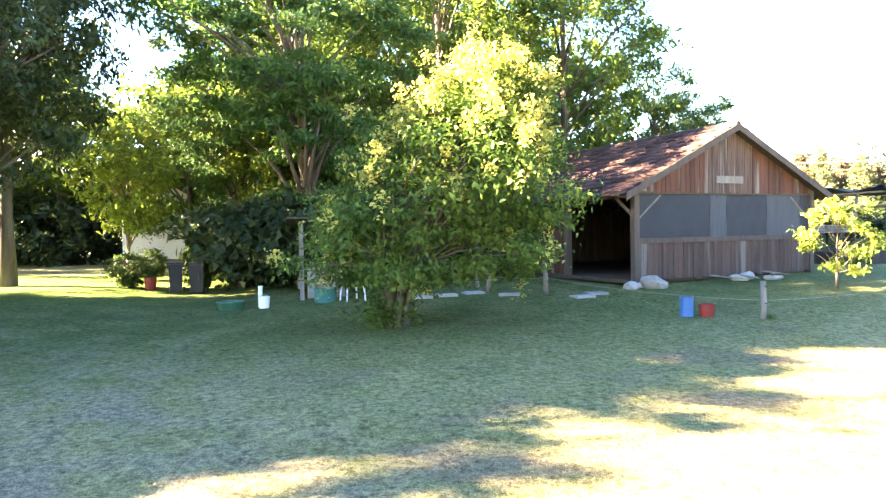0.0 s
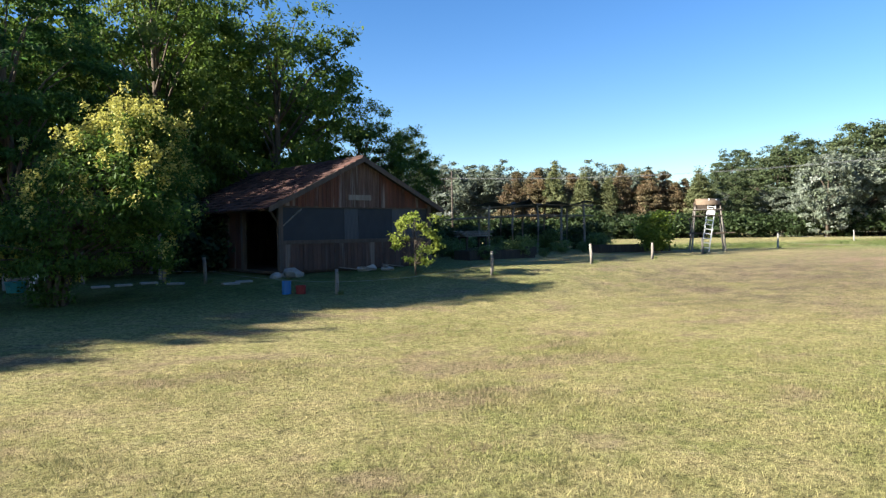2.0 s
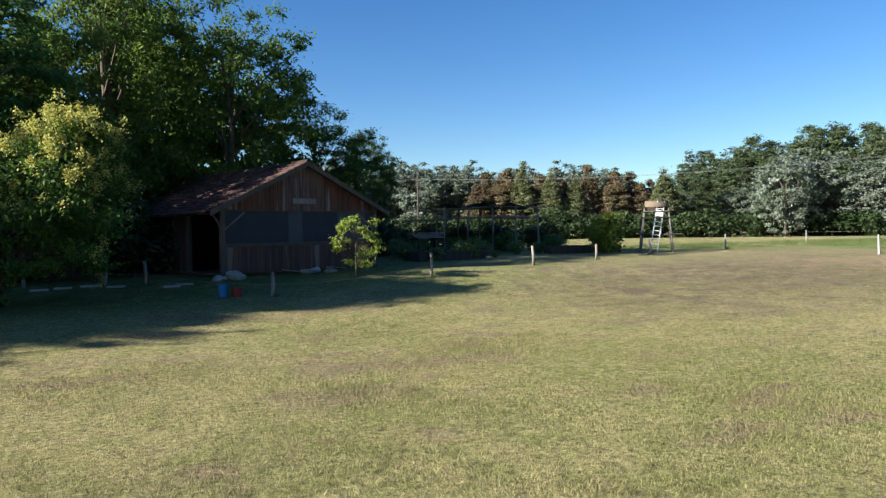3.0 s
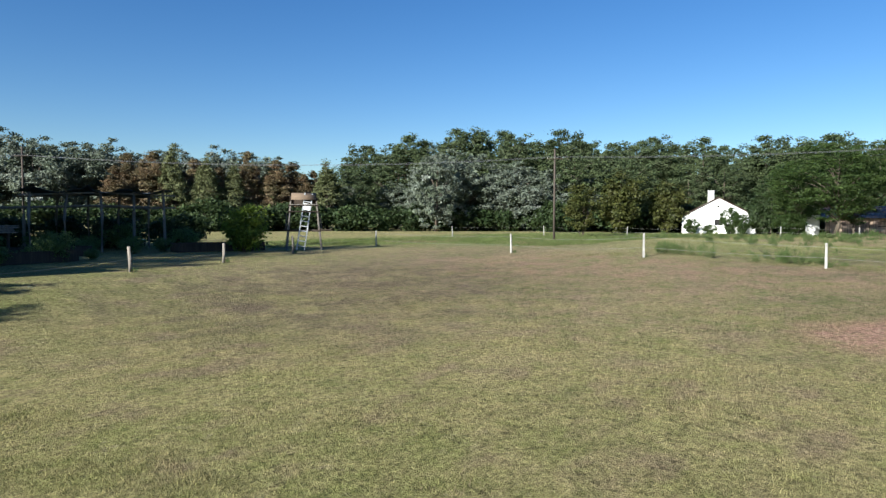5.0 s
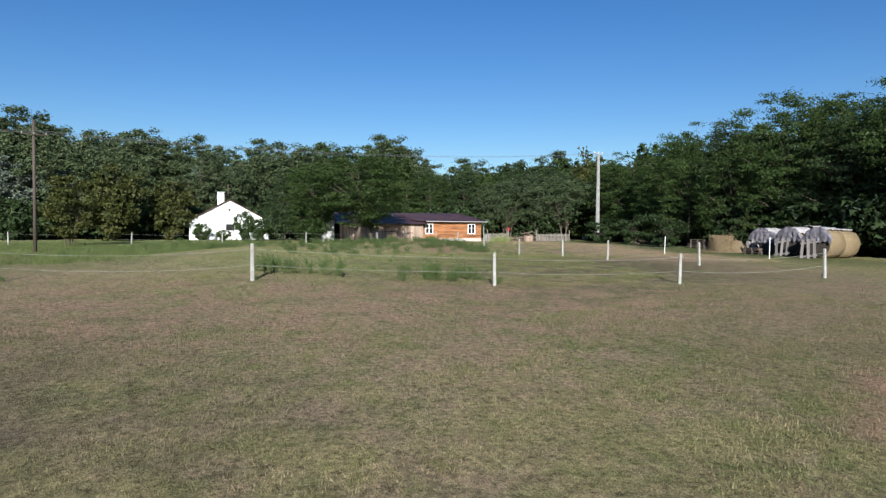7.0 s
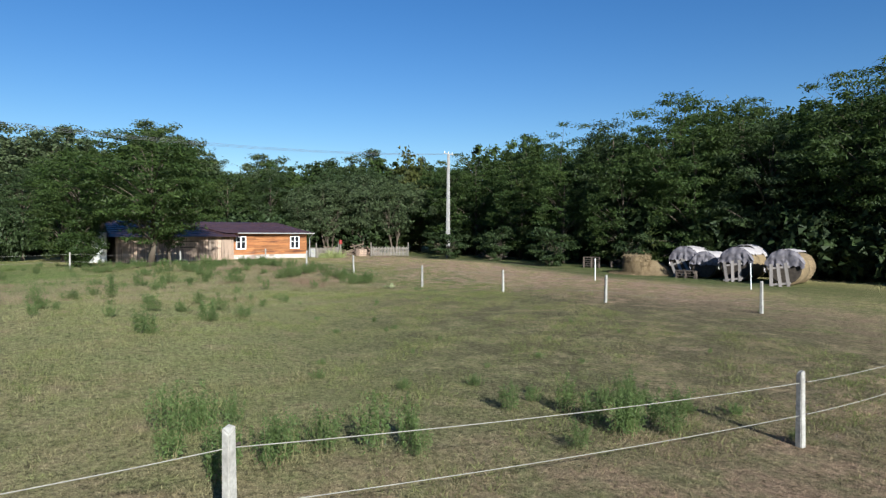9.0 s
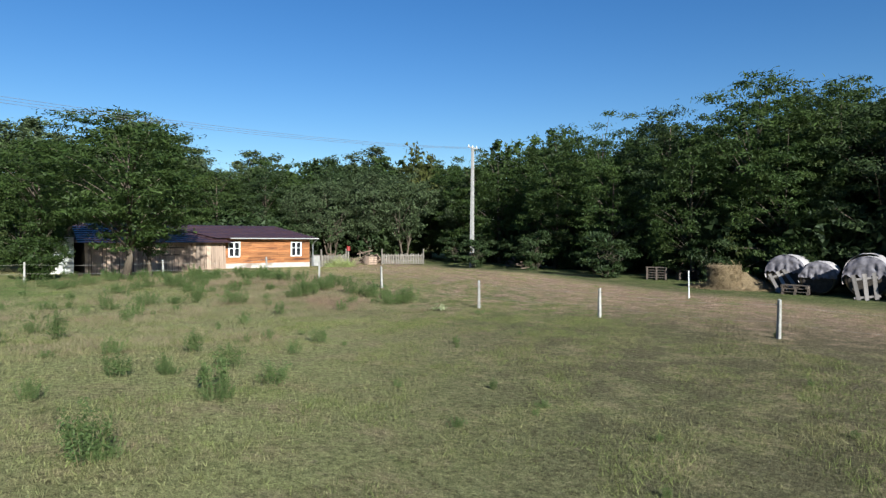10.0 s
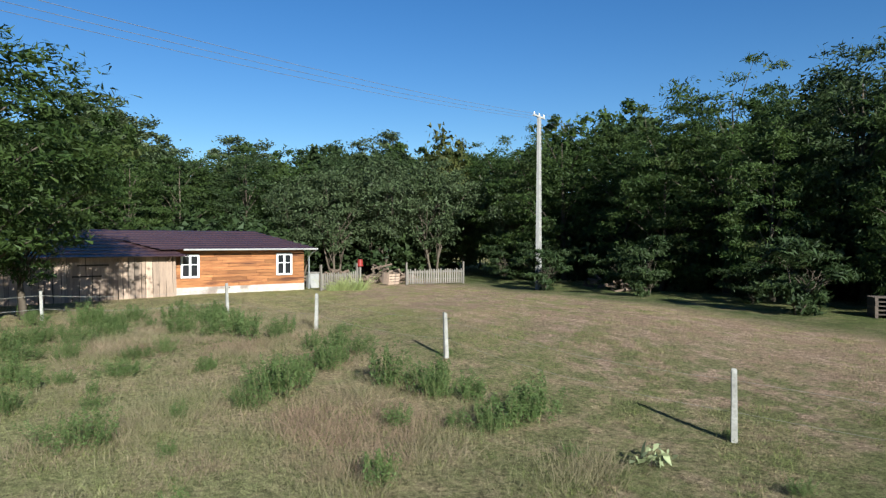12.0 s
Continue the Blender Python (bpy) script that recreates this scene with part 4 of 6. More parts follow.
again(under2, 95.8, 22.6, 90, 0.5, 0.55)
again(under, 97.6, 15.0, 120, 0.5, 0.85)
again(olive, 97.5, 26.5, 30, 0.8, 0.85)
locust = put(tree("locust_tree", "large deep green locust with layered boughs and dark leaning trunk", M_LOCUST, 36, 14.5, 5.0, 0.20, 33000, (0.25, 0.085), 200, 0.27, "spread", lean=-0.6, clump=0.66, flat=0.36, limbs=44), -2.0, 24.2)
again(locust, -5.6, 31.5, 150, 0.8, 0.78)
# grove by the barn, and the trees to the west that shade the yard
BACK_Y = 39.5
for x, y, s, h in ((9.5, 32.0, 0.95, 1.0), (14.8, 33.5, 0.72, 0.64), (-19, 44, 1.05, 0.72), (-3, 40, 1.1, 1.05), (5, 40, 1.1, 1.08), (12, 41, 0.95, 0.9), (18.5, 37, 0.6, 0.52), (-28, 40, 1.1, 1.0), (-20, 8.8, 0.75, 0.58), (-17.5, 12, 0.75, 0.70), (-15.5, 15.4, 0.8, 0.76), (-9, 36.5, 0.8, 0.66), (-24, 16.5, 0.95, 0.92), (-26, 18.6, 0.85, 1.2), (-34, 13, 1.1, 1.15), (-36, 35.5, 1.0, 1.2), (-27, 7.8, 0.8, 0.68), (-27, 12.5, 0.9, 0.9), (-29, 18, 1.0, 0.95), (-38, 46, 1.2, 1.1), (-26, 54, 1.2, 1.1), (-6, 52, 1.2, 1.1), (8, 52, 1.2, 1.0), (-44, 62, 1.3, 1.2), (-14, 62, 1.3, 1.1), (3.4, 28.5, 0.8, 1.1)):
    again(R.choice(big_back if y > BACK_Y or x < -13 else big), x, y, R.uniform(0, 360), s, h)
for x, y, s in ((-4.2, 23.6, 0.7), (-2.2, 23.4, 0.75), (0.6, 24.0, 0.8), (3.6, 24.6, 0.8), (5.2, 23.6, 0.6), (-30, 52, 1.6), (-22, 48, 1.4), (-12, 44, 1.5), (-4, 36, 1.3), (4, 37, 1.3), (-36, 56, 1.6), (16, 40, 1.2), (12, 37, 1.2), (19, 44, 1.2), (-50, 60, 1.8), (-44, 50, 1.6), (17.5, 33, 0.9)):
    again(under, x, y, R.uniform(0, 360), s)
row([under], 19, 37.8, 35, 36.8, 9, 0.5, 0.6)
# dark shrubs added to stand in for the gloom under the trees
for x, y, k in ((-17.5, 40.5, 0.9), (-20.5, 42.5, 1.1), (-24.5, 44.0, 1.2), (-16.0, 43.5, 1.0)):
    again(under, x, y, x * 31 % 360, k, k * 0.9)
again(acacia[1], 22.5, 46.3, 15, 0.56, 0.9)
again(acacia[2], 19.0, 47, 15, 0.6, 0.6)



def golden_rain_tree(x, y):
    """A low many-stemmed tree that leans to the open lawn, with upright panicles of papery pods over its top."""
    rng = np.random.default_rng(61)
    top = thing("golden_rain_tree", pose(x, y, 0), "rounded low tree with pale yellow seed pods in its top", "tree")
    cent = []
    while len(cent) < 190:
        z = rng.uniform(1.05, 5.45)
        half = 2.95 * math.sin(math.pi * min(1.0, (z - 0.35) / 5.35) ** 0.72) ** 0.7
        a, r = rng.uniform(0, math.tau), rng.uniform(0.12, 1.0) ** 0.5
        lob = 0.86 + 0.2 * math.sin(a * 3 + z * 1.7) + 0.08 * math.sin(a * 7 + 1)
        cx, cy = -0.10 + 0.42 * z, 0.15 + 0.12 * z
        cent.append((cx + half * r * lob * math.cos(a), cy + half * 0.92 * r * lob * math.sin(a), z))
    cent = np.array(cent)
    bm = bmesh.new()
    for s in range(7):
        a = s * 0.9 + 0.3
        lean = Vector((0.8 * math.cos(a) + 0.6, 0.8 * math.sin(a) + 0.2, 0))
        foot = Vector((0.16 * math.cos(a), 0.16 * math.sin(a), -0.1))
        pts = [foot + lean * (t * t * 1.1) + Vector((0.05 * math.sin(5 * t + s), 0.05 * math.cos(4 * t + s), 3.3 * t)) for t in (0, 0.15, 0.35, 0.6, 0.8, 1.0)]
        tube(bm, pts, [0.10, 0.085, 0.07, 0.05, 0.035, 0.02], 8)
        for j in rng.choice(len(cent), 11, replace=False):
            c = Vector(cent[j])
            p = pts[3] if c.z > 2.6 else pts[2]
            tube(bm, [p, p.lerp(c, 0.55) + Vector((0, 0, 0.15)), c], [0.035, 0.022, 0.008], 5)
    part("trunk", bm, M_BARK, top, smooth=True)
    # pinnate leaves in drooping sprays
    n = 195
    c = np.repeat(cent, n, axis=0)
    pos = c + rng.normal(0, 0.25, c.shape) * (1.15, 1.15, 0.55)
    out = pos - (1.4, 0.4, 2.6)
    out /= np.linalg.norm(out, axis=1)[:, None] + 1e-6
    # suckers about the foot
    low = rng.normal(0, 0.24, (600, 3)) * (1.3, 1.0, 0.9) + (-0.2, -0.1, 0.35)
    low[:, 2] = np.abs(low[:, 2])
    pos, out = np.concatenate([pos, low]), np.concatenate([out, np.tile((0.0, -0.5, 0.6), (600, 1))])
    crown = new("crown", quads("crown", leaf_corners(rng, pos, out, 0.145, 0.062), M_GOLDLEAF))
    crown.parent = top
    # panicles: dense over the upper crown, single ones lower down
    tips, core = [], np.array((1.4, 0.4, 2.6))
    for k in range(2400):
        c0 = cent[rng.integers(len(cent))]
        d = (c0 - core) / (2.4, 2.3, 2.6)
        r = np.linalg.norm(d)
        if r > 0.55 and (c0[2] > 3.7 or rng.random() < (0.5 if c0[2] > 2.4 else 0.3)):
            tips.append(c0 + d / r * rng.uniform(0.12, 0.42) + rng.normal(0, 0.22, 3) + (0, 0, 0.12))
        if len(tips) == 270:
            break
    tips = np.array(tips)
    m = 56
    up = rng.uniform(0, 1, (len(tips), m, 1))
    pods = tips[:, None, :] + rng.normal(0, 1, (len(tips), m, 3)) * (0.135 * (1.1 - 0.8 * up)) + np.concatenate([0 * up, 0 * up, 0.34 * up], axis=2)
    pods = pods.reshape(-1, 3)
    face = rng.normal(0, 0.5, pods.shape) + (-0.4, -0.3, 0.4)
    pod = new("pod_crown", quads("pod_crown", leaf_corners(rng, pods, face, 0.085, 0.062), M_GOLD))
    pod.parent = top
    tagged(pod, "pale yellow seed pods", kind="stuff")
    return top


golden_rain_tree(0.95, 14.2)
# low sun through the leaves is put into their bright yellow-green
lit = put(tree("bright_tree", "tree with leaves coloured bright yellow-green as if sunlit", M_BRIGHT, 64, 6.4, 1.9, 0.22, 6500, (0.22, 0.11), 70, 0.10, "round", clump=0.45), -9.4, 28.0)
# copies added behind the locust, as sunny leaves showing through its gaps
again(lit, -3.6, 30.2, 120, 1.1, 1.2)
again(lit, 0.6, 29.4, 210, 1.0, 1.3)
# young tree, its crown coloured as if in full sun
put(tree("small_tree", "slender young tree with thin yellow-green crown", M_SUNLIT_SAPLING, 62, 2.75, 0.95, 0.06, 1700, (0.15, 0.075), 36, 0.035, "round", clump=0.22, limbs=30), 12.7, 16.7)
shrub = put(tree("shrub", "rounded green shrub by the fence", M_BRIGHT, 63, 2.5, 1.1, 0.03, 4000, (0.2, 0.12), 60, 0.07, "round", 3, clump=0.45, category="shrub"), 32.2, 26.6)


# ---- poles and wires ----
def concrete_pole():
    top = thing("utility_pole", pose(90.2, -20.6, 0, 0, 0, -60), "tall pale slotted concrete utility pole with a crossarm", "utility pole")
    h = 9.7
    for s in (-1, 1):
        bm = bmesh.new()
        vs = [bm.verts.new((x * (1 - 0.45 * z / h), y * (1 - 0.3 * z / h), z)) for z in (-0.3, h) for x, y in ((s * 0.10, -0.1), (s * 0.22, -0.1), (s * 0.22, 0.1), (s * 0.10, 0.1))]
        for f in ((0, 1, 2, 3), (4, 5, 6, 7), (0, 1, 5, 4), (1, 2, 6, 5), (2, 3, 7, 6), (3, 0, 4, 7)):
            bm.faces.new([vs[i] for i in f])
        part("flange", bm, M_CONCRETE, top)
    for i in range(12):
        z = 0.3 + i * 0.8
        k = 0.12 * (1 - 0.45 * z / h)
        part("web", slab(-k, -0.06, z, k, 0.06, z + 0.32), M_CONCRETE, top)
    part("crossarm", slab(-0.75, -0.05, h, 0.75, 0.05, h + 0.09), M_CONCRETE, top)
    for x in (-0.65, 0.0, 0.65):
        bm = bmesh.new()
        tube(bm, [(x, 0, h + 0.09), (x, 0, h + 0.2), (x, 0, h + 0.24)], [0.03, 0.05, 0.02], 8)
        part("insulator", bm, M_WHITE, top)


def wood_pole(x, y, h):
    top = thing("utility_pole", pose(x, y, 0, 0, 0, -55), "grey wooden utility pole with a crossarm", "utility pole")
    bm = bmesh.new()
    tube(bm, [(0, 0, -0.3), (0, 0, h)], [0.11, 0.075], 10)
    part("shaft", bm, M_BEAM, top, smooth=True)
    part("crossarm", slab(-0.7, -0.14, h - 0.93, 0.7, -0.08, h - 0.87), M_DARKWOOD, top)
    for i in (-0.65, 0.0, 0.65):
        bm = bmesh.new()
        tube(bm, [(i, -0.115, h - 0.87), (i, -0.115, h - 0.77)], [0.03, 0.02], 8)
        part("insulator", bm, M_CONCRETE, top)


concrete_pole()
wood_pole(63.0, 24.1, 8.1)
wood_pole(34.5, 65, 8.6)
LINE = [(7.3, 106.6, 8.6), (34.5, 65, 7.8), (63.0, 24.1, 7.4), (90.2, -20.6, 9.75), (117, -64, 9.0)]
for (x0, y0, z0), (x1, y1, z1) in zip(LINE, LINE[1:]):
    d = Vector((x1 - x0, y1 - y0, 0)).normalized()
    for off in (-0.65, 0.0, 0.65):
        bm = bmesh.new()
        n = 16
        tube(bm, [(x0 + (x1 - x0) * i / n - d.y * off, y0 + (y1 - y0) * i / n + d.x * off, z0 + (z1 - z0) * i / n - 3.4 * (i / n) * (1 - i / n)) for i in range(n + 1)], [0.007] * (n + 1), 4)
        tagged(part("power_line", bm, M_WIRE), "thin sagging overhead power cable", "cable", "overhead power cables")

# ---- lookout stand with ladder ----
def lookout():
    top = thing("lookout_stand", pose(36.2, 26.2, 0, 0, 0, -38), "weathered timber lookout stand with curved brown hood", "lookout stand")
    legs = ((-0.75, -0.5, -0.25, -0.2), (0.75, -0.5, 0.3, -0.2), (-0.75, 0.55, -0.3, 0.3), (0.75, 0.55, 0.35, 0.3))
    for x, y, sx, sy in legs:
        bm = bmesh.new()
        tube(bm, [(x + sx, y + sy, -0.1), (x, y, 2.9)], [0.06, 0.05], 7)
        part("leg", bm, M_GREYWOOD, top)
    for z, x0, x1, y in ((1.15, -1.0, 1.0, -0.68), (2.3, -0.9, 0.9, -0.62), (1.15, -1.0, 1.0, 0.78), (2.3, -0.9, 0.9, 0.72), (2.66, -0.9, 0.9, -0.55), (1.2, -1.3, 1.6, -0.66)):
        bm = bmesh.new()
        tube(bm, [(x0, y, z), (x1, y, z)], [0.04, 0.04], 6)
        part("rail", bm, M_DARKWOOD, top)
    for x in (-0.95, 0.95):
        bm = bmesh.new()
        tube(bm, [(x * 1.1, -0.7, 1.2), (x * 1.05, 0.8, 2.2)], [0.035, 0.035], 6)
        part("brace", bm, M_DARKWOOD, top)
    for i in range(6):
        part("floor_board", slab(-0.78, -0.62 + i * 0.23, 2.70, 0.78, -0.62 + i * 0.23 + 0.21, 2.74), M_GREYWOOD, top)
    for x in (-0.75, 0.75):
        part("upright", slab(x - 0.04, -0.54, 2.74, x + 0.04, -0.46, 3.1), M_DARKWOOD, top)
        part("upright", slab(x - 0.04, 0.42, 2.74, x + 0.04, 0.50, 3.1), M_DARKWOOD, top)
    bm = bmesh.new()
    n = 12
    rows = []
    for x in (-0.72, 0.72):
        for r in (0.60, 0.56):
            rows.append([bm.verts.new((x, -math.cos(math.pi * i / n) * r, 3.0 + math.sin(math.pi * i / n) * r * 0.7)) for i in range(n + 1)])
    for a, b in ((0, 2), (1, 3), (0, 1), (2, 3)):
        for i in range(n):
            bm.faces.new((rows[a][i], rows[a][i + 1], rows[b][i + 1], rows[b][i]))
    part("hood", bm, surface("brown_roofing_felt", (0.115, 0.082, 0.055), (0.16, 0.115, 0.078), 3, 0.9, 0.3, vary=0.1), top, "curved brown hood", True)
    part("back_board", slab(-0.8, 0.52, 2.75, 0.8, 0.55, 3.2), M_DARKWOOD, top)


def ladder():
    top = thing("ladder", pose(35.35, 25.48, 0, 0, 0, -38) @ pose(0, 0, 0, -12, 9, 0), "pale aluminium ladder leaning on the lookout stand", "ladder")
    for x in (-0.22, 0.22):
        part("rail", slab(x - 0.035, -0.04, 0, x + 0.035, 0.04, 3.5), M_ALU, top)
    for i in range(10):
        part("rung", slab(-0.185, -0.035, 0.25 + i * 0.3, 0.185, 0.035, 0.30 + i * 0.3), M_ALU, top)
    part("plate", slab(-0.185, -0.05, 2.45, 0.185, -0.038, 2.85), M_WHITE, top)


lookout()
ladder()


# ---- shade frame and garden by the barn ----
def pergola():
    top = thing("shade_frame", pose(23.6, 32.6, 0, 0, 0, -15), "rough timber pole frame roofed with sagging dark net", "pergola")
    rng = random.Random(3)
    for i in range(5):
        for y in (0.0, 4.0):
            bm = bmesh.new()
            x = i * 1.65
            tube(bm, [(x, y, -0.1), (x + rng.uniform(-0.1, 0.1), y, 1.9), (x + rng.uniform(-0.08, 0.08), y, 3.2 + rng.uniform(-0.1, 0.25))], [0.09, 0.08, 0.07], 7)
            part("pole", bm, M_GREYWOOD, top)
    for y in (0.0, 4.0):
        for z in (3.2, 2.5):
            bm = bmesh.new()
            tube(bm, [(-2.6 if z < 3 else -0.5, y, z - 0.15), (3.3, y, z + 0.05), (7.2, y, z - 0.05)], [0.05, 0.055, 0.05], 6)
            part("beam", bm, M_GREYWOOD, top)
    bm = bmesh.new()
    nx, ny = 24, 8
    grid = [[bm.verts.new((-0.4 + 7.4 * i / nx, -0.4 + 4.8 * j / ny, 3.32 + 0.12 * math.sin(i * 0.9) - 0.22 * math.sin(math.pi * ((i / nx * 4) % 1)) * math.sin(math.pi * j / ny) + (0.25 if i == 10 else 0))) for i in range(nx + 1)] for j in range(ny + 1)]
    for j in range(ny):
        for i in range(nx):
            bm.faces.new((grid[j][i], grid[j][i + 1], grid[j + 1][i + 1], grid[j + 1][i]))
    ex = bmesh.ops.extrude_face_region(bm, geom=bm.faces[:])
    bmesh.ops.translate(bm, vec=(0, 0, 0.03), verts=[v for v in ex["geom"] if isinstance(v, bmesh.types.BMVert)])
    part("net_roof", bm, surface("black_net", (0.025, 0.03, 0.03), (0.04, 0.045, 0.045), 2, 0.8, 0.2), top, "sagging dark net", True)


def plank_stack(x, y, turn):
    top = thing("plank_stack", pose(x, y, 0, 0, 0, turn), "stack of bleached planks lying on rough trestles", "plank stack")
    rng = random.Random(17)
    for u in (-0.7, 0.7):
        for v in (-0.35, 0.35):
            part("leg", slab(u - 0.05, v - 0.05, -0.1, u + 0.05, v + 0.05, 1.12), M_DARKWOOD, top)
        part("bearer", slab(u - 0.06, -0.45, 1.12, u + 0.06, 0.45, 1.22), M_DARKWOOD, top)
    for j in range(5):
        for i in range(4):
            a = -0.44 + i * 0.22 + rng.uniform(-0.015, 0.01)
            e = rng.uniform(-0.16, 0.16)
            part("plank", slab(-1.0 + e, a, 1.225 + j * 0.07, 1.0 + e, a + 0.19, 1.27 + j * 0.07, pose(0, 0, 0, 0, 0, rng.uniform(-2, 2))), M_GREYWOOD, top)


plank_stack(20.2, 27.8, 12)


def raised_bed(x, y, turn, length):
    top = thing("raised_bed", pose(x, y, 0, 0, 0, turn), "long low garden bed of dark old boards", "garden bed", "garden beds")
    for a in ((0, 0, 0, length, 0.06, 0.5), (0, 1.4, 0, length, 1.46, 0.5), (0, 0.06, 0, 0.06, 1.4, 0.5), (length - 0.06, 0.06, 0, length, 1.4, 0.5)):
        part("side_board", slab(*a), M_DARKWOOD, top)
    part("soil", slab(0.06, 0.06, 0, length - 0.06, 1.4, 0.4), surface("garden_soil", (0.06, 0.045, 0.03), (0.09, 0.07, 0.05), 4, 1, 0.6), top)


greens = put(tree("garden_plant", "leafy light green garden plant", M_WEED, 59, 2.2, 1.2, 0.0, 2200, (0.22, 0.10), 60, 0.03, "spread", 4, clump=0.4, category="plant", per=3, limbs=12), 22.2, 25.6, 0, 0.6)
pergola()
raised_bed(29.5, 28.6, -12, 5.0)
raised_bed(20.0, 28.0, 8, 5.0)
raised_bed(18.5, 24.5, 12, 4.6)
for x, y, s in ((19.5, 24.6, 0.3), (21.5, 26.4, 0.25), (23.0, 28.6, 0.35), (25.2, 30.0, 0.3), (27.4, 29.6, 0.35), (18.4, 26.6, 0.4), (29.4, 30.2, 0.3), (19.0, 29.6, 0.45), (26.5, 32.5, 0.35), (23.6, 25.6, 0.2), (21.0, 31.0, 0.45), (24.5, 33.5, 0.45), (31.5, 31.5, 0.5), (29.0, 34.0, 0.6)):
    again(greens, x, y, R.uniform(0, 360), s * 1.5, s * 1.2)
M_BLUE = surface("blue_plastic", (0.013, 0.106, 0.277), (0.020, 0.132, 0.317), 3, 0.4, 0.05)
M_TEAL = surface("teal_plastic", (0.020, 0.145, 0.145), (0.026, 0.178, 0.172), 3, 0.45, 0.05)
M_RED = surface("red_enamel", (0.231, 0.023, 0.020), (0.185, 0.020, 0.017), 3, 0.5, 0.1)
M_NAVY = surface("navy_plastic", (0.005, 0.006, 0.011), (0.007, 0.009, 0.015), 3, 0.45, 0.05)
M_STONE = surface("pale_stone", (0.330, 0.317, 0.290), (0.251, 0.238, 0.218), 3, 0.9, 0.6, fine=15, vary=0.2)
M_LOG = surface("split_firewood", (0.099, 0.069, 0.050), (0.152, 0.112, 0.083), 4, 0.9, 0.5, vary=0.3)


def lathe(bm, profile, sides=20, m=None):
    """A body turned about z from (radius, height) pairs."""
    rings = [[bm.verts.new((m or Matrix()) @ Vector((r * math.cos(math.tau * k / sides), r * math.sin(math.tau * k / sides), z))) for k in range(sides)] for r, z in profile]
    for u, v in zip(rings, rings[1:]):
        for k in range(sides):
            bm.faces.new((u[k], u[(k + 1) % sides], v[(k + 1) % sides], v[k]))
    bm.faces.new(rings[0][::-1])
    bm.faces.new(rings[-1])


def vessel(name, x, y, r, h, mat, label, category, flare=1.1, open_top=True, z=0.0, handle=False):
    top = thing(name, pose(x, y, z), label, category)
    bm = bmesh.new()
    prof = [(r / flare, 0), (r, h), (r * 1.05, h), (r * 1.05, h + 0.03), (r * 0.95, h + 0.03)]
    if open_top:
        prof += [(r * 0.92, h - 0.02), (r / flare * 0.9, 0.05)]
    lathe(bm, prof)
    part("body", bm, mat, top, smooth=False)
    if handle:
        bm = bmesh.new()
        tube(bm, [(r * math.cos(math.pi * i / 8), 0, h + 0.5 * r * math.sin(math.pi * i / 8)) for i in range(9)], [0.008] * 9, 5)
        part("handle", bm, M_STEEL, top)
    return top


vessel("barrel", 7.45, 14.5, 0.15, 0.40, M_BLUE, "small blue plastic barrel on the grass", "barrel", 1.0)
vessel("pot", 7.9, 14.45, 0.17, 0.25, M_RED, "dark red enamel pot on the grass", "pot", 1.1)
vessel("bucket", -2.5, 18.4, 0.15, 0.28, M_WHITE, "white plastic bucket standing on grass", "bucket", 1.2, handle=True)
vessel("tub", -0.9, 18.6, 0.33, 0.34, M_TEAL, "wide teal plastic tub beside the shed", "tub", 1.2)
vessel("tub", -3.4, 18.5, 0.36, 0.2, surface("dark_green_plastic", (0.02, 0.09, 0.05), (0.03, 0.12, 0.07), 3, 0.5, 0.05), "low dark green tub on the lawn", "tub", 1.2)
vessel("bottle", -2.65, 18.7, 0.06, 0.55, M_WHITE, "slim white plastic bottle behind the bucket", "bottle", 1.0, False)


def garden_chair(x, y, turn):
    top = thing("garden_chair", pose(x, y, 0, 0, 0, turn), "white moulded plastic garden chair on the lawn", "chair")
    for u, v in ((-0.24, -0.24), (0.24, -0.24), (-0.22, 0.24), (0.22, 0.24)):
        bm = bmesh.new()
        tube(bm, [(u * 1.12, v * 1.12, 0), (u, v, 0.43)], [0.022, 0.03], 6)
        part("leg", bm, M_WHITE, top)
    part("seat", slab(-0.26, -0.26, 0.42, 0.26, 0.26, 0.45), M_WHITE, top)
    for i in range(5):
        part("back_slat", slab(-0.22 + i * 0.092, -0.012, 0.0, -0.16 + i * 0.092, 0.012, 0.40, pose(0, 0.25, 0.45, -12, 0, 0)), M_WHITE, top)
    part("top_rail", slab(-0.25, -0.016, 0.38, 0.25, 0.016, 0.45, pose(0, 0.25, 0.45, -12, 0, 0)), M_WHITE, top)
    for u in (-0.27, 0.27):
        part("armrest", slab(u - 0.03, -0.26, 0.64, u + 0.03, 0.27, 0.67), M_WHITE, top)
        bm = bmesh.new()
        tube(bm, [(u, -0.24, 0.43), (u, -0.25, 0.64)], [0.022, 0.022], 6)
        part("arm_post", bm, M_WHITE, top)


garden_chair(-0.15, 18.4, 25)


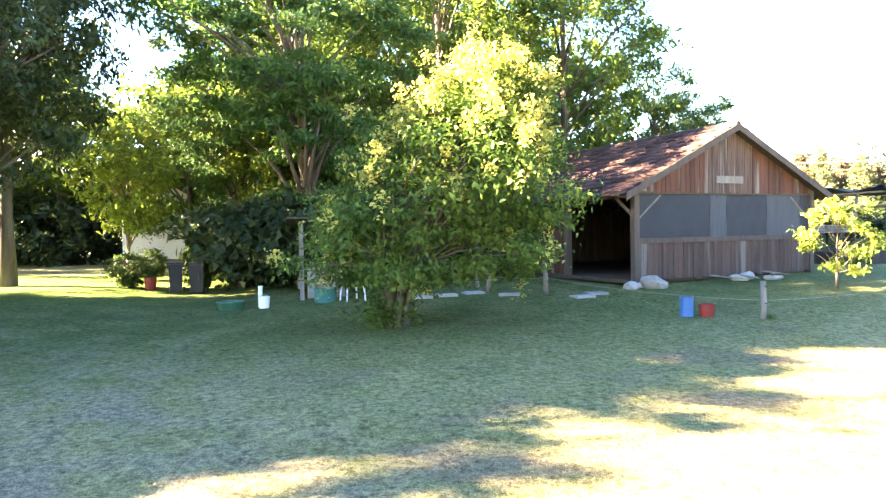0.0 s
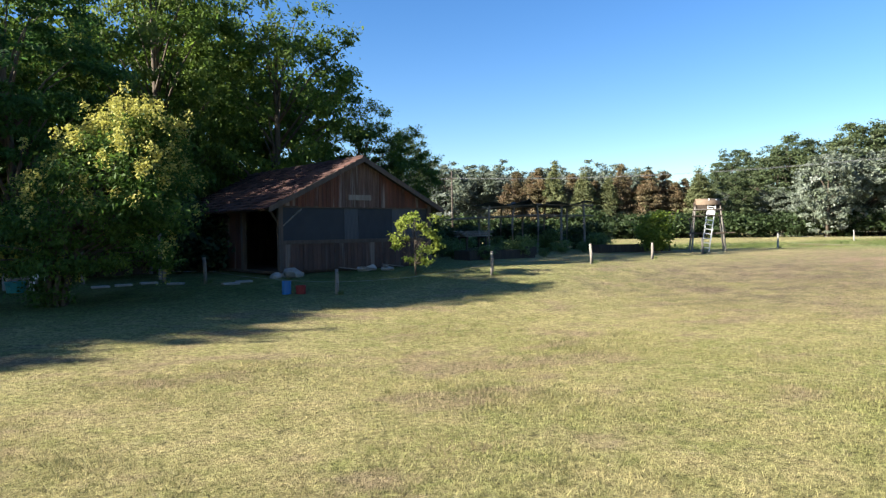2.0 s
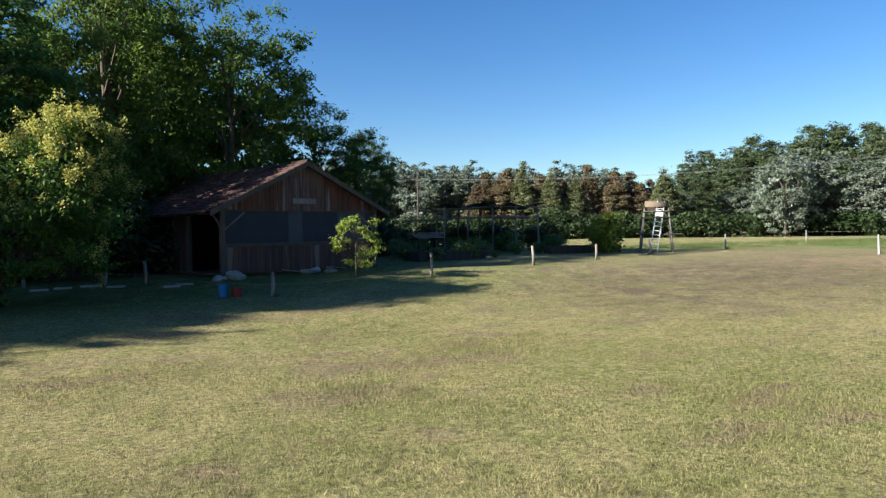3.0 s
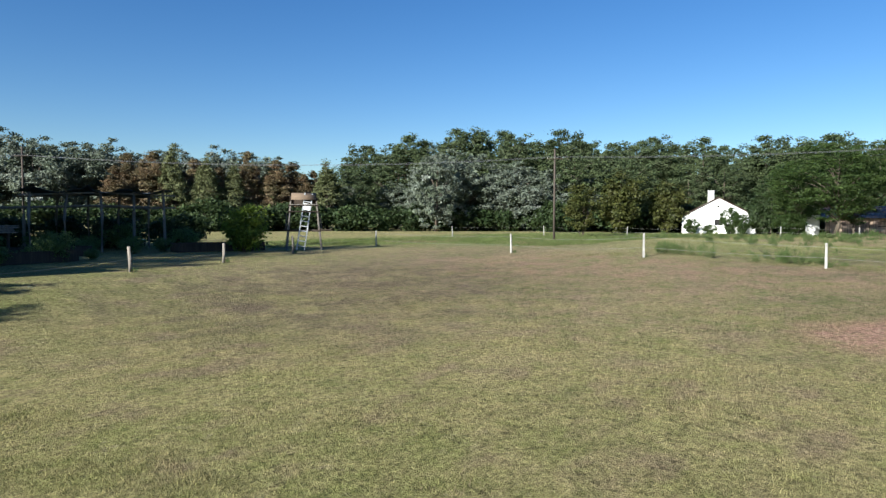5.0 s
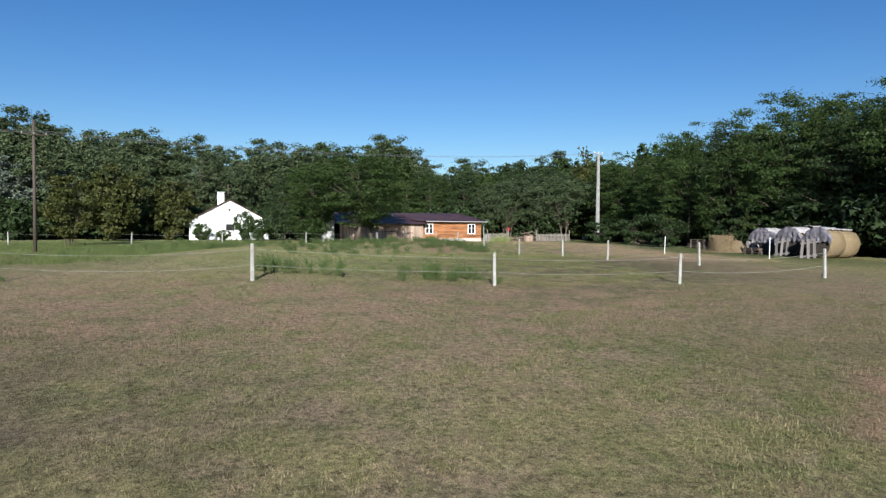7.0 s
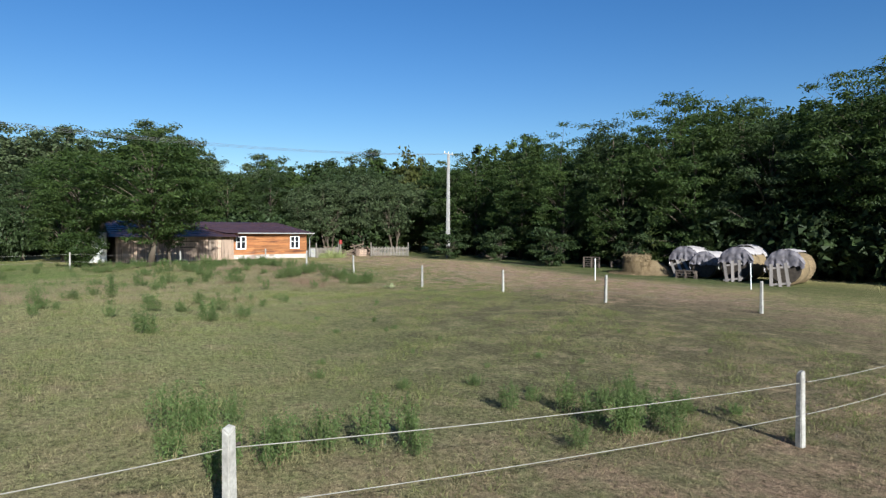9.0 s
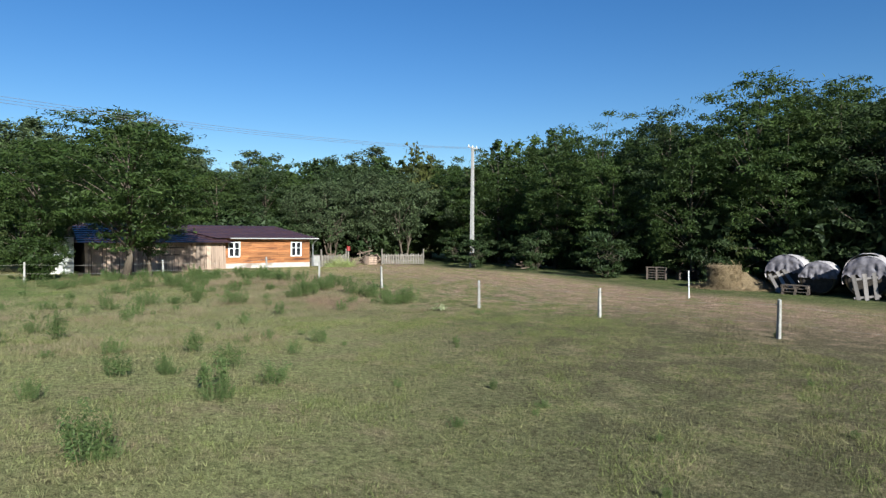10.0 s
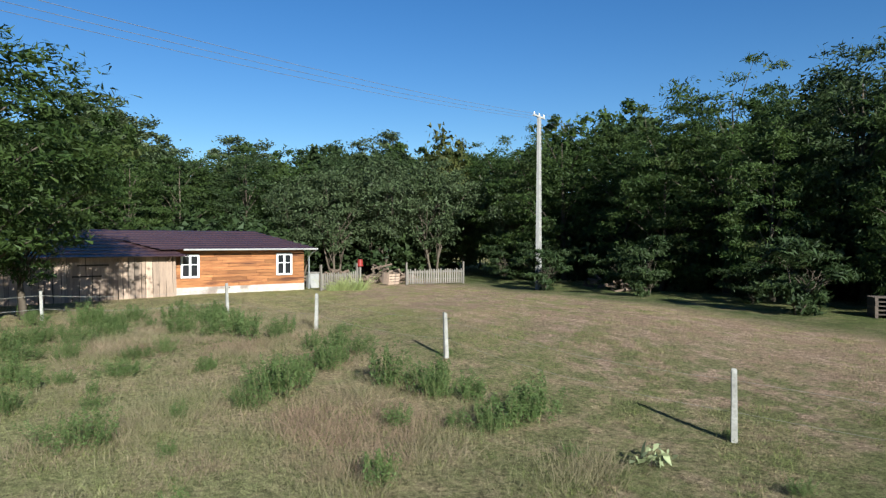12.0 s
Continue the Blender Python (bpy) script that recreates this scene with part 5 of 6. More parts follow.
def bin_(x, y, turn, mat):
    top = thing("waste_bin", pose(x, y, 0, 0, 0, turn), "dark wheeled waste bin beside the yard", "bin", "waste bins")
    bm = bmesh.new()
    box(bm, -0.22, -0.24, 0.06, 0.22, 0.24, 0.95)
    for v in bm.verts:
        if v.co.z < 0.5:
            v.co.x *= 0.82
            v.co.y *= 0.82
    part("body", bm, mat, top)
    part("lid", slab(-0.25, -0.27, 0.955, 0.25, 0.28, 1.02), mat, top)
    for s in (-1, 1):
        bm = bmesh.new()
        lathe(bm, [(0.1, -0.025), (0.1, 0.025)], 14, pose(s * 0.24, 0.2, 0.1, 0, 90, 0))
        part("wheel", bm, M_DARKWOOD, top)


bin_(-6.0, 22.6, 15, M_NAVY)
bin_(-5.3, 22.5, 8, M_NAVY)
vessel("flower_pot", -7.0, 23.2, 0.2, 0.4, M_RED, "brick-red flower pot with plants", "pot", 1.25)
again(under2, -7.0, 23.2, 30, 0.3, 0.28, 0.42)
again(under2, -7.8, 23.6, 90, 0.35, 0.35)
again(under2, -5.6, 23.8, 10, 0.3, 0.5)


def stones(centre, n, spread, size, seed, label):
    rng = random.Random(seed)
    for i in range(n):
        bm = bmesh.new()
        bmesh.ops.create_icosphere(bm, subdivisions=2, radius=size * rng.uniform(0.5, 1.2))
        k = rng.uniform(0.45, 0.7)
        ph = rng.uniform(0, 9)
        for v in bm.verts:
            v.co *= 1 + 0.22 * noise.noise(v.co * (1.6 / size) + Vector((ph, ph, 0)))
            v.co.z *= k
        ob = part("stone", bm, M_STONE)
        ob.matrix_basis = pose(centre[0] + rng.uniform(-spread, spread), centre[1] + rng.uniform(-spread * 0.4, spread * 0.4), size * 0.2, rng.uniform(-15, 15), rng.uniform(-15, 15), rng.uniform(0, 360))
        tagged(ob, label, "stone", "loose stones by the barn")


stones((8.25, 18.15), 1, 0.05, 0.42, 5, "large pale rounded stone by the barn corner")
stones((7.75, 18.3), 2, 0.25, 0.22, 6, "pale rounded stone by the barn corner")
stones((11.8, 18.9), 7, 0.8, 0.26, 7, "grey stone in a heap at the barn wall")
for x, y, a in ((10.6, 18.7, 20), (11.3, 18.5, 35), (12.6, 19.3, 10), (12.2, 18.8, 60)):
    ob = part("plank", slab(-0.5, -0.06, 0.02, 0.5, 0.06, 0.06), M_GREYWOOD)
    ob.matrix_basis = pose(x, y, 0.1, 0, 8, a)
    tagged(ob, "loose grey plank lying by the barn", "plank", "loose planks")
for x, y, a in ((2.4, 18.2, 5), (3.2, 18.6, 12), (4.1, 18.0, -8), (1.7, 18.0, 10), (6.4, 17.6, 4), (5.9, 17.2, 15)):
    ob = part("paving_slab", slab(-0.28, -0.2, 0.0, 0.28, 0.2, 0.06), M_STONE)
    ob.matrix_basis = pose(x, y, 0.0, 0, 0, a)
    tagged(ob, "pale flat stone slab lying in the grass", "slab", "stepping slabs")


# ---- shed and yard buildings ----
def shed():
    top = thing("lean_to_shed", pose(-1.6, 19.4, 0, 0, 0, 8), "low open lean-to shed of grey boards", "shed")
    for x in (0.0, 2.6, 5.2):
        part("post", slab(x - 0.06, -0.06, 0, x + 0.06, 0.06, 2.25), M_GREYWOOD, top)
        part("post", slab(x - 0.06, 2.94, 0, x + 0.06, 3.06, 1.9), M_GREYWOOD, top)
    part("roof", slab(-0.4, -0.5, 2.28, 5.6, 3.4, 2.33, pose(0, 0, 0, -5, 0, 0)), M_DARKWOOD, top, "dark sheet roof")
    for i in range(17):
        part("board", slab(i * 0.32, 3.08, 0.05, i * 0.32 + 0.30, 3.11, 1.95), M_DARKWOOD, top)
    for i in range(4):
        part("board", slab(0.15 + i * 0.27, -0.1, 0.05, 0.15 + i * 0.27 + 0.25, -0.07, 0.95), M_GREYWOOD, top)


def outbuilding(x, y, turn, w, deep, eave, ridge, label, opening):
    top = thing("outbuilding", pose(x, y, 0, 0, 0, turn), label, "building")
    bm = bmesh.new()
    pr = [(0, -0.1), (w, -0.1), (w, eave), (w / 2, ridge), (0, eave)]
    fr, bk = [[bm.verts.new((a, b, z)) for a, z in pr] for b in (0, deep)]
    bm.faces.new(fr)
    bm.faces.new(bk[::-1])
    for i in range(5):
        bm.faces.new((fr[i], bk[i], bk[(i + 1) % 5], fr[(i + 1) % 5]))
    part("wall", bm, M_LIME, top)
    k = (ridge - eave) / (w / 2)
    for s in (0, 1):
        bm = bmesh.new()
        e = (-0.4, eave - 0.4 * k) if s == 0 else (w + 0.4, eave - 0.4 * k)
        vs = [bm.verts.new((a, b, z + dz)) for dz in (0.02, 0.14) for a, z, b in ((w / 2, ridge, -0.4), (*e, -0.4), (*e, deep + 0.3), (w / 2, ridge, deep + 0.3))]
        for f in ((0, 1, 2, 3), (4, 5, 6, 7), (0, 1, 5, 4), (1, 2, 6, 5), (2, 3, 7, 6), (3, 0, 4, 7)):
            bm.faces.new([vs[i] for i in f])
        part("roof", bm, M_TILE, top)
    for a, b, z0, z1 in opening:
        part("frame", slab(a - 0.1, -0.05, z0 - 0.1, b + 0.1, 0.0, z1 + 0.1), M_WHITE, top)
        part("pane", slab(a, -0.062, z0, b, -0.052, z1), M_DARK_IN, top)
    part("plinth", slab(-0.04, -0.04, 0, w + 0.04, deep, 0.3), surface("dark_plinth", (0.12, 0.09, 0.08), (0.16, 0.12, 0.10), 2, 0.9, 0.3), top)


shed()
outbuilding(-13.2, 37.8, 4, 5.0, 8, 2.9, 4.4, "whitewashed outbuilding with a plain gable wall", [])
outbuilding(-32.5, 51.0, 28, 8.0, 6, 2.4, 4.2, "white farmhouse with a wide dark window", [(3.9, 7.0, 0.9, 1.9)])


# ---- cabin yard ----
def picket_fence(x, y, turn, n):
    top = thing("picket_fence", pose(x, y, 0, 0, 0, turn), "weathered grey picket fence", "fence")
    rng = random.Random(n)
    for i in range(n):
        bm = bmesh.new()
        h = 0.95 + rng.uniform(-0.06, 0.06)
        vs = [bm.verts.new((i * 0.16 + u, v, z)) for v in (0, 0.02) for u, z in ((0, 0.05), (0.09, 0.05), (0.09, h - 0.05), (0.045, h), (0, h - 0.05))]
        bm.faces.new(vs[:5])
        bm.faces.new(vs[5:][::-1])
        for k in range(5):
            bm.faces.new((vs[k], vs[(k + 1) % 5], vs[5 + (k + 1) % 5], vs[5 + k]))
        part("picket", bm, M_GREYWOOD, top)
    for z in (0.3, 0.75):
        part("rail", slab(-0.05, 0.022, z, n * 0.16, 0.06, z + 0.07), M_GREYWOOD, top)
    for x0 in (-0.1, n * 0.16):
        part("post", slab(x0, 0.0, 0, x0 + 0.1, 0.1, 1.4), M_GREYWOOD, top)


picket_fence(94.1, -9.2, -67, 16)
picket_fence(96.6, -15.4, -92, 24)
well = thing("pump_box", pose(97.2, -9.6, 0, 0, 0, -80), "white boxed water pump by the cabin corner", "pump box")
part("body", slab(-0.28, -0.25, 0, 0.28, 0.25, 0.85), M_CONCRETE, well)
part("lid", slab(-0.34, -0.31, 0.85, 0.34, 0.31, 0.91), M_GREYWOOD, well)
vessel("lantern", 95.16, -11.76, 0.14, 0.36, M_RED, "red lantern on a short post", "lantern", 0.8, False, 1.25)
ob = part("lantern_post", slab(-0.05, -0.05, -0.1, 0.05, 0.05, 1.25), M_GREYWOOD)
ob.matrix_basis = pose(95.16, -11.76, 0)
tagged(ob, "short grey wooden post under the lantern", "post")


def log_pile(x, y, turn, n, seed):
    rng = random.Random(seed)
    top = thing("firewood_heap", pose(x, y, 0, 0, 0, turn), "untidy heap of split firewood and branches", "firewood")
    for i in range(n):
        bm = bmesh.new()
        r = rng.uniform(0.05, 0.11)
        tube(bm, [(-0.5 * rng.uniform(0.6, 1.6), 0, 0), (0.5 * rng.uniform(0.6, 1.5), 0, 0)], [r, r * 0.85], 6)
        u = rng.uniform(-2.2, 2.2)
        o = part("log", bm, M_LOG, top)
        o.matrix_basis = pose(u, rng.uniform(-0.7, 0.7), rng.uniform(0.05, 1.05 * (1 - abs(u) / 2.6)), rng.uniform(-20, 20), rng.uniform(-25, 25), rng.uniform(0, 180))


log_pile(98.9, -11.6, -75, 60, 1)
log_pile(99.4, -15.0, -72, 60, 2)
log_pile(88.5, -24.4, -15, 26, 3)


# ---- hay and pallets ----
def pallet_mesh():
    """A slat and a runner, shared by all pallets."""
    return mesh_of("slat", slab(-0.6, 0, 0.122, 0.6, 0.11, 0.150), M_BEAM), mesh_of("runner", slab(-0.05, -0.4, 0.0, 0.05, 0.39, 0.12), M_BEAM)


SLAT, RUNNER = pallet_mesh()
M_PALEGREY = surface("bleached_grey_wood", (0.224, 0.198, 0.185), (0.158, 0.139, 0.125), 3, 0.9, 0.4, (0.4, 3, 3), fine=30, vary=0.25)


def pallet(x, y, z, rx, rz, label="weathered wooden pallet", spin=0):
    ob = thing("pallet", pose(x, y, z, 0, 0, rz) @ pose(0, 0, 0, rx, 0, 0) @ pose(0, 0, 0, 0, 0, spin), label, "pallet", "wooden pallets")
    for i in range(5):
        shared("slat", SLAT, ob, pose(0, -0.4 + i * 0.17, 0))
    for i in range(3):
        shared("runner", RUNNER, ob, pose(-0.54 + i * 0.54, 0, 0))
    return ob


WIDE = mesh_of("slat", slab(-0.62, -0.08, 0.0, 0.62, 0.08, 0.025), M_PALEGREY)
CROSS = mesh_of("batten", slab(-0.05, -0.5, -0.05, 0.05, 0.5, -0.002), M_PALEGREY)


def lattice(x, y, rz, rx, spin):
    ob = thing("slatted_panel", pose(x, y, 0.56, 0, 0, rz) @ pose(0, 0, 0, rx, 0, 0) @ pose(0, 0, 0, 0, 0, 90 + spin), "broken slatted pallet leaning on the bales", "pallet", "leaning pallets")
    for i in range(3):
        shared("slat", WIDE, ob, pose(0, -0.36 + i * 0.36, 0, 0, 0, 4 * math.sin(i * 2.1 + x)))
    for u in (-0.45, 0.4):
        shared("batten", CROSS, ob, pose(u, 0, 0))


for x, y, n, rz in ((73.1, -23.6, 5, 48), (72.2, -25.3, 4, 56)):
    for i in range(n):
        pallet(x, y, i * 0.152, 0, rz + 4 * math.sin(i * 3.1), "weathered wooden pallet in a low stack by the trees")


def bale(x, y, turn, r, w, label, seed, far_hem, flap):
    """A round bale on its side along y, under a pale sheet that ends part-way down its sunny side; flap: the grey cloth that hangs over its front end."""
    top = thing("round_bale", pose(x, y, 0, 0, 0, turn), label, "hay bale", "round bales")
    bm = bmesh.new()
    lathe(bm, [(r * 0.86, -w / 2), (r * 0.97, -w / 2 + 0.07), (r, 0), (r * 0.97, w / 2 - 0.07), (r * 0.86, w / 2)], 32, pose(0, 0, r * 0.97, 90, 0, 0))
    for v in bm.verts:
        v.co += 0.05 * noise.noise_vector(v.co * 2.5 + Vector((seed, 0, 0)))
        v.co.z = max(v.co.z, 0.0)
    part("straw_roll", bm, M_STRAW, top, smooth=True)
    bm = bmesh.new()
    na, nw = 40, 22
    rows = []
    for j in range(nw + 1):
        y0 = -w / 2 - 0.03 + (w + 0.10) * j / nw
        hem = far_hem + 0.05 * noise.noise(Vector((j * 0.35, 3.0, seed)))
        line = []
        for i in range(na + 1):
            a = math.pi * (-0.10 + (hem + 0.10) * i / na)
            fold = 0.10 * (0.5 - abs(noise.noise(Vector((i * 0.13, j * 0.33, seed + 5))))) + 0.03 * noise.noise(Vector((i * 0.4, j * 0.5, seed)))
            rr = r * 1.03 + fold
            line.append(bm.verts.new((rr * math.cos(a), y0, max(0.06, r + rr * math.sin(a)))))
        rows.append(line)
    for j in range(nw):
        for i in range(na):
            bm.faces.new((rows[j][i], rows[j][i + 1], rows[j + 1][i + 1], rows[j + 1][i]))
    part("tarpaulin", bm, M_TARP2, top, "pale creased tarpaulin", True)
    if flap:
        bm = bmesh.new()
        nx, nz = 44, 12
        grid = []
        for i in range(nx + 1):
            u = (i / nx - 0.5) * 1.98
            rim = r + r * 1.10 * math.sqrt(max(0.0, 1.0 - (u / 1.04) ** 2))
            foot = min(rim - 0.05, flap * (1 + 0.22 * noise.noise(Vector((i * 0.21, seed, 1.0)))))
            col = []
            for k in range(nz + 1):
                f = k / nz
                wave = 0.03 * math.sin(i * 0.7 + 2.4 * noise.noise(Vector((i * 0.15, 0.0, seed + 9)))) * f + 0.07 * noise.noise(Vector((i * 0.17, k * 0.3, seed)))
                col.append(bm.verts.new((u * r * 1.06, w / 2 + 0.02 + 0.12 * min(1.0, f * 4) + wave, rim + (foot - rim) * f)))
            grid.append(col)
        for i in range(nx):
            for k in range(nz):
                bm.faces.new((grid[i][k], grid[i + 1][k], grid[i + 1][k + 1], grid[i][k + 1]))
        part("front_flap", bm, M_TARP, top, "grey hanging flap with folds", True)
        bm = bmesh.new()
        lathe(bm, [(r * 0.88, 0), (r * 0.8, 0.03), (0.02, 0.04)], 28, pose(0, w / 2 + 0.015, r * 0.97, -90, 0, 0))
        part("bale_end", bm, M_DARKSTRAW, top, "dark straw end")
    return top


# bale ends, much darker than the straw roll
M_DARKSTRAW = surface("dark_straw", (0.035, 0.028, 0.024), (0.06, 0.048, 0.038), 8, 1.0, 0.8, fine=40)
for i, (x, y, r, hem, flap) in enumerate(((65.3, -24.9, 0.88, 0.92, 0.95), (63.2, -24.2, 0.76, 0.90, 0.80), (60.8, -24.1, 0.90, 0.80, 0.98), (57.7, -23.9, 0.90, 0.66, 1.0))):
    for k in range(2):
        t = radians(24 + 3 * math.sin(i * 2.0))
        label = "round hay bale under a pale tarpaulin with a grey hanging flap" if k == 0 else "round hay bale under a pale tarpaulin behind another bale"
        bale(x + 1.55 * k * math.sin(t), y - 1.55 * k * math.cos(t), math.degrees(t), r * (1 - 0.04 * k), 1.5, label, i * 2 + k, hem - 0.03 * k, flap if k == 0 else 0)
bale(62.0, -26.2, 24, 0.95, 1.5, "round hay bale under a pale tarpaulin at the back", 11, 0.9, 0)
for x, y, rz, rx, spin in ((60.2, -22.75, 205, 68, 10), (57.2, -22.5, 208, 74, 8), (64.6, -23.4, 208, 50, 28)):
    lattice(x, y, rz, rx, spin)
for i in range(3):
    pallet(63.5, -22.9, i * 0.152, 0, 24 + 5 * math.sin(i * 2.2), "broken grey pallet stacked before the hay bales")
top = thing("straw_bale", pose(67.2, -22.4, 0), "crumbling golden straw bale with loose straw", "straw bale")
bm = bmesh.new()
lathe(bm, [(0.72, 0), (0.76, 0.3), (0.74, 0.7), (0.76, 1.12), (0.62, 1.2)], 26)
for v in bm.verts:
    v.co += 0.06 * noise.noise_vector(v.co * 3)
part("roll", bm, M_STRAW, top, smooth=True)
bm = bmesh.new()
lathe(bm, [(1.9, -0.02), (1.4, 0.2), (0.9, 0.5), (0.35, 0.78), (0.02, 0.82)], 26, pose(0.1, -1.2, 0))
for v in bm.verts:
    v.co += Vector((0, 0, 1)) * 0.12 * noise.noise(v.co * 2.2) * (1 if v.co.z > 0.02 else 0)
part("loose_straw", bm, M_STRAW, top, smooth=True)
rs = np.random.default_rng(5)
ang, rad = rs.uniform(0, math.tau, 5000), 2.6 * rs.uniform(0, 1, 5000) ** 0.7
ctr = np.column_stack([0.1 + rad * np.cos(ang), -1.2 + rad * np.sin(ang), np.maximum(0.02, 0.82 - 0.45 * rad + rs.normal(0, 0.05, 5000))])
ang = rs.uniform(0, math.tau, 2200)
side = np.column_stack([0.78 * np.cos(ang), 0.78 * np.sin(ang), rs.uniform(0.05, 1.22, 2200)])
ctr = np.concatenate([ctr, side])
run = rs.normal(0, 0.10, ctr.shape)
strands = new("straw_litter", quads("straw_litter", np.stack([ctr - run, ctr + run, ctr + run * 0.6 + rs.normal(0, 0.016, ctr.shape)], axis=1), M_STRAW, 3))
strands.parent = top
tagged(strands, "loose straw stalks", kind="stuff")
for x, y in ((64.6, -16.9), (56.6, -19.7)):
    ob = part("stake", slab(-0.019, -0.019, -0.1, 0.019, 0.019, 1.25, pose(0, 0, 0, 4, 6, 0)), M_WHITE)
    ob.matrix_basis = pose(x, y, 0)
    tagged(ob, "thin white fence stake near the hay", "stake", "white fence stakes")

# ---- weeds ----
def weed(name, label, seed, height, radius, stems, leaves, x, y):
    """An upright weed: thin stems that fan out of the ground with fine leaves along them."""
    rng = np.random.default_rng(seed)
    top = thing(name, pose(x, y, 0), label, "weed", "weeds in the meadow")
    a, r = rng.uniform(0, math.tau, stems), radius * 0.62 * rng.uniform(0, 1, stems) ** 0.6
    foot = np.column_stack([r * np.cos(a), r * np.sin(a), np.zeros(stems)])
    h = height * rng.uniform(0.45, 1.0, stems) ** 0.8 * (1.1 - 0.45 * r / radius)
    tip = foot * rng.uniform(1.1, 1.9, (stems, 1)) + np.column_stack([rng.normal(0, 0.05, (stems, 2)), h])
    bm = bmesh.new()
    for p, q in list(zip(foot, tip))[::2]:
        tube(bm, [Vector(p), Vector((p + q) / 2) + Vector((0, 0, 0.03)), Vector(q)], [0.005, 0.004, 0.002], 3)
    tagged(part("stems", bm, M_STALK, top), "thin pale stems", kind="stuff")
    k = rng.integers(0, stems, leaves)
    u = rng.uniform(0.12, 1.06, (leaves, 1)) ** 0.8
    pos = foot[k] + (tip[k] - foot[k]) * u + rng.normal(0, 0.042, (leaves, 3)) * (1.25 - 0.6 * u)
    pos[:, 2] = np.maximum(pos[:, 2], 0.02)
    face = rng.normal(0, 0.6, pos.shape) + (0, 0, 0.5)
    crown = new("leaves", quads("leaves", leaf_corners(rng, pos, face, 0.062, 0.015, 3), M_WEED, 3))
    crown.parent = top
    return top


M_STALK = surface("weed_stalks", (0.15, 0.15, 0.06), (0.20, 0.16, 0.09), 4, 0.9, 0.0)
weeds = [weed("weed_clump", "feathery green weed in the dry meadow", 70 + k, 0.62, 0.34, 16, 1300, x, y) for k, (x, y) in enumerate(((50.98, 6.9), (54.2, 5.2), (72.0, -1.2)))]
# a belt along the rear fence, thinner growth over the meadow, a strip past the front fence
for i in range(34):
    t = R.uniform(0, 1)
    s = R.uniform(0.55, 1.35)
    again(R.choice(weeds), 67.5 + 16 * t, -5.2 + 3.6 * t + abs(R.gauss(0.3, 1.3)), R.uniform(0, 360), s, s * R.uniform(0.75, 1.15))
for i in range(150):
    s = R.uniform(0.35, 0.95)
    x = R.uniform(52, 88)
    again(R.choice(weeds), x, R.uniform(-2 if x > 66 else 1.0, 20), R.uniform(0, 360), s, s * R.uniform(0.6, 1.3))
for i in range(24):
    s = R.uniform(0.55, 1.0)
    again(R.choice(weeds), 41.8 + R.uniform(0, 2.4), R.uniform(-1.0, 8.5), R.uniform(0, 360), s * 0.85, s * R.uniform(1.0, 1.4))
for i in range(16):
    s = R.uniform(0.18, 0.4)
    again(R.choice(weeds), R.uniform(44, 64), R.uniform(-6, 3), R.uniform(0, 360), s, s)
bush = weed("weed_bush", "broad ragged clump of fine-leaved green weeds", 78, 0.82, 0.72, 44, 4200, 71.6, -1.2)
for x, y, k in ((71.0, -0.6, 0.8), (72.2, -1.8, 0.9), (75.0, -3.1, 0.8), (76.9, -4.4, 0.5), (71.2, -3.4, 0.75), (70.4, -3.8, 0.75), (68.4, -3.9, 0.72), (73.4, -3.2, 0.5), (82.6, -2.1, 0.9), (83.3, -1.1, 1.0), (83.0, 0.6, 1.0), (82.2, 2.0, 1.1), (83.6, 3.4, 1.1), (81.4, 1.0, 0.8), (81.8, 4.4, 1.0), (80.2, -1.9, 0.8), (78.5, -2.0, 0.7), (76.0, 0.2, 0.6), (72.0, 1.6, 0.6), (74.0, 2.4, 0.6), (76.6, 2.2, 0.7), (79.4, 3.0, 0.7), (64.6, -5.9, 0.42), (66.9, -4.4, 0.4), (53.7, 5.3, 0.5), (50.9, 7.0, 0.4), (55.5, 5.9, 0.4), (53.7, 7.6, 0.45), (61.9, 8.3, 0.6), (47.5, 3.9, 0.3), (52.1, 0.6, 0.3), (51.5, 2.3, 0.3), (57.7, 6.7, 0.5), (59.1, 9.6, 0.5), (44.0, 1.2, 0.42), (43.6, 0.3, 0.5), (43.2, -0.3, 0.5), (42.7, -0.7, 0.42), (42.2, -1.2, 0.5), (45.2, 2.0, 0.4), (45.4, 3.0, 0.4), (44.6, 0.9, 0.4), (46.6, 4.2, 0.45), (47.2, -0.9, 0.32), (46.3, -1.2, 0.3), (44.0, 0.2, 0.3)):
    k *= 0.8 if x < 50 else 1.0
    again(bush, x + R.uniform(-0.2, 0.2), y + R.uniform(-0.2, 0.2), R.uniform(0, 360), k * R.uniform(0.55, 0.85), k * R.uniform(0.55, 0.95))
for i in range(28):
    k = R.uniform(0.45, 0.85)
    again(bush, R.uniform(70, 83.5), R.uniform(0.5, 9.0), R.uniform(0, 360), k, k * R.uniform(0.6, 1.0))
for x, y, k in POSTS + REAR:
    again(R.choice(weeds), x + 0.12, y - 0.1, R.uniform(0, 360), 0.42, 0.3)

M_PALELEAF = foliage("pale_broad_leaves", (0.21, 0.24, 0.11), (0.30, 0.32, 0.19), leaf=0.3)
put(tree("leafy_plant", "low plant with broad pale leaves in the dry grass", M_PALELEAF, 77, 0.3, 0.30, 0.0, 40, (0.19, 0.075), 16, 0.008, "spread", 5, clump=0.12, category="plant", limbs=6), 66.2, -5.0)
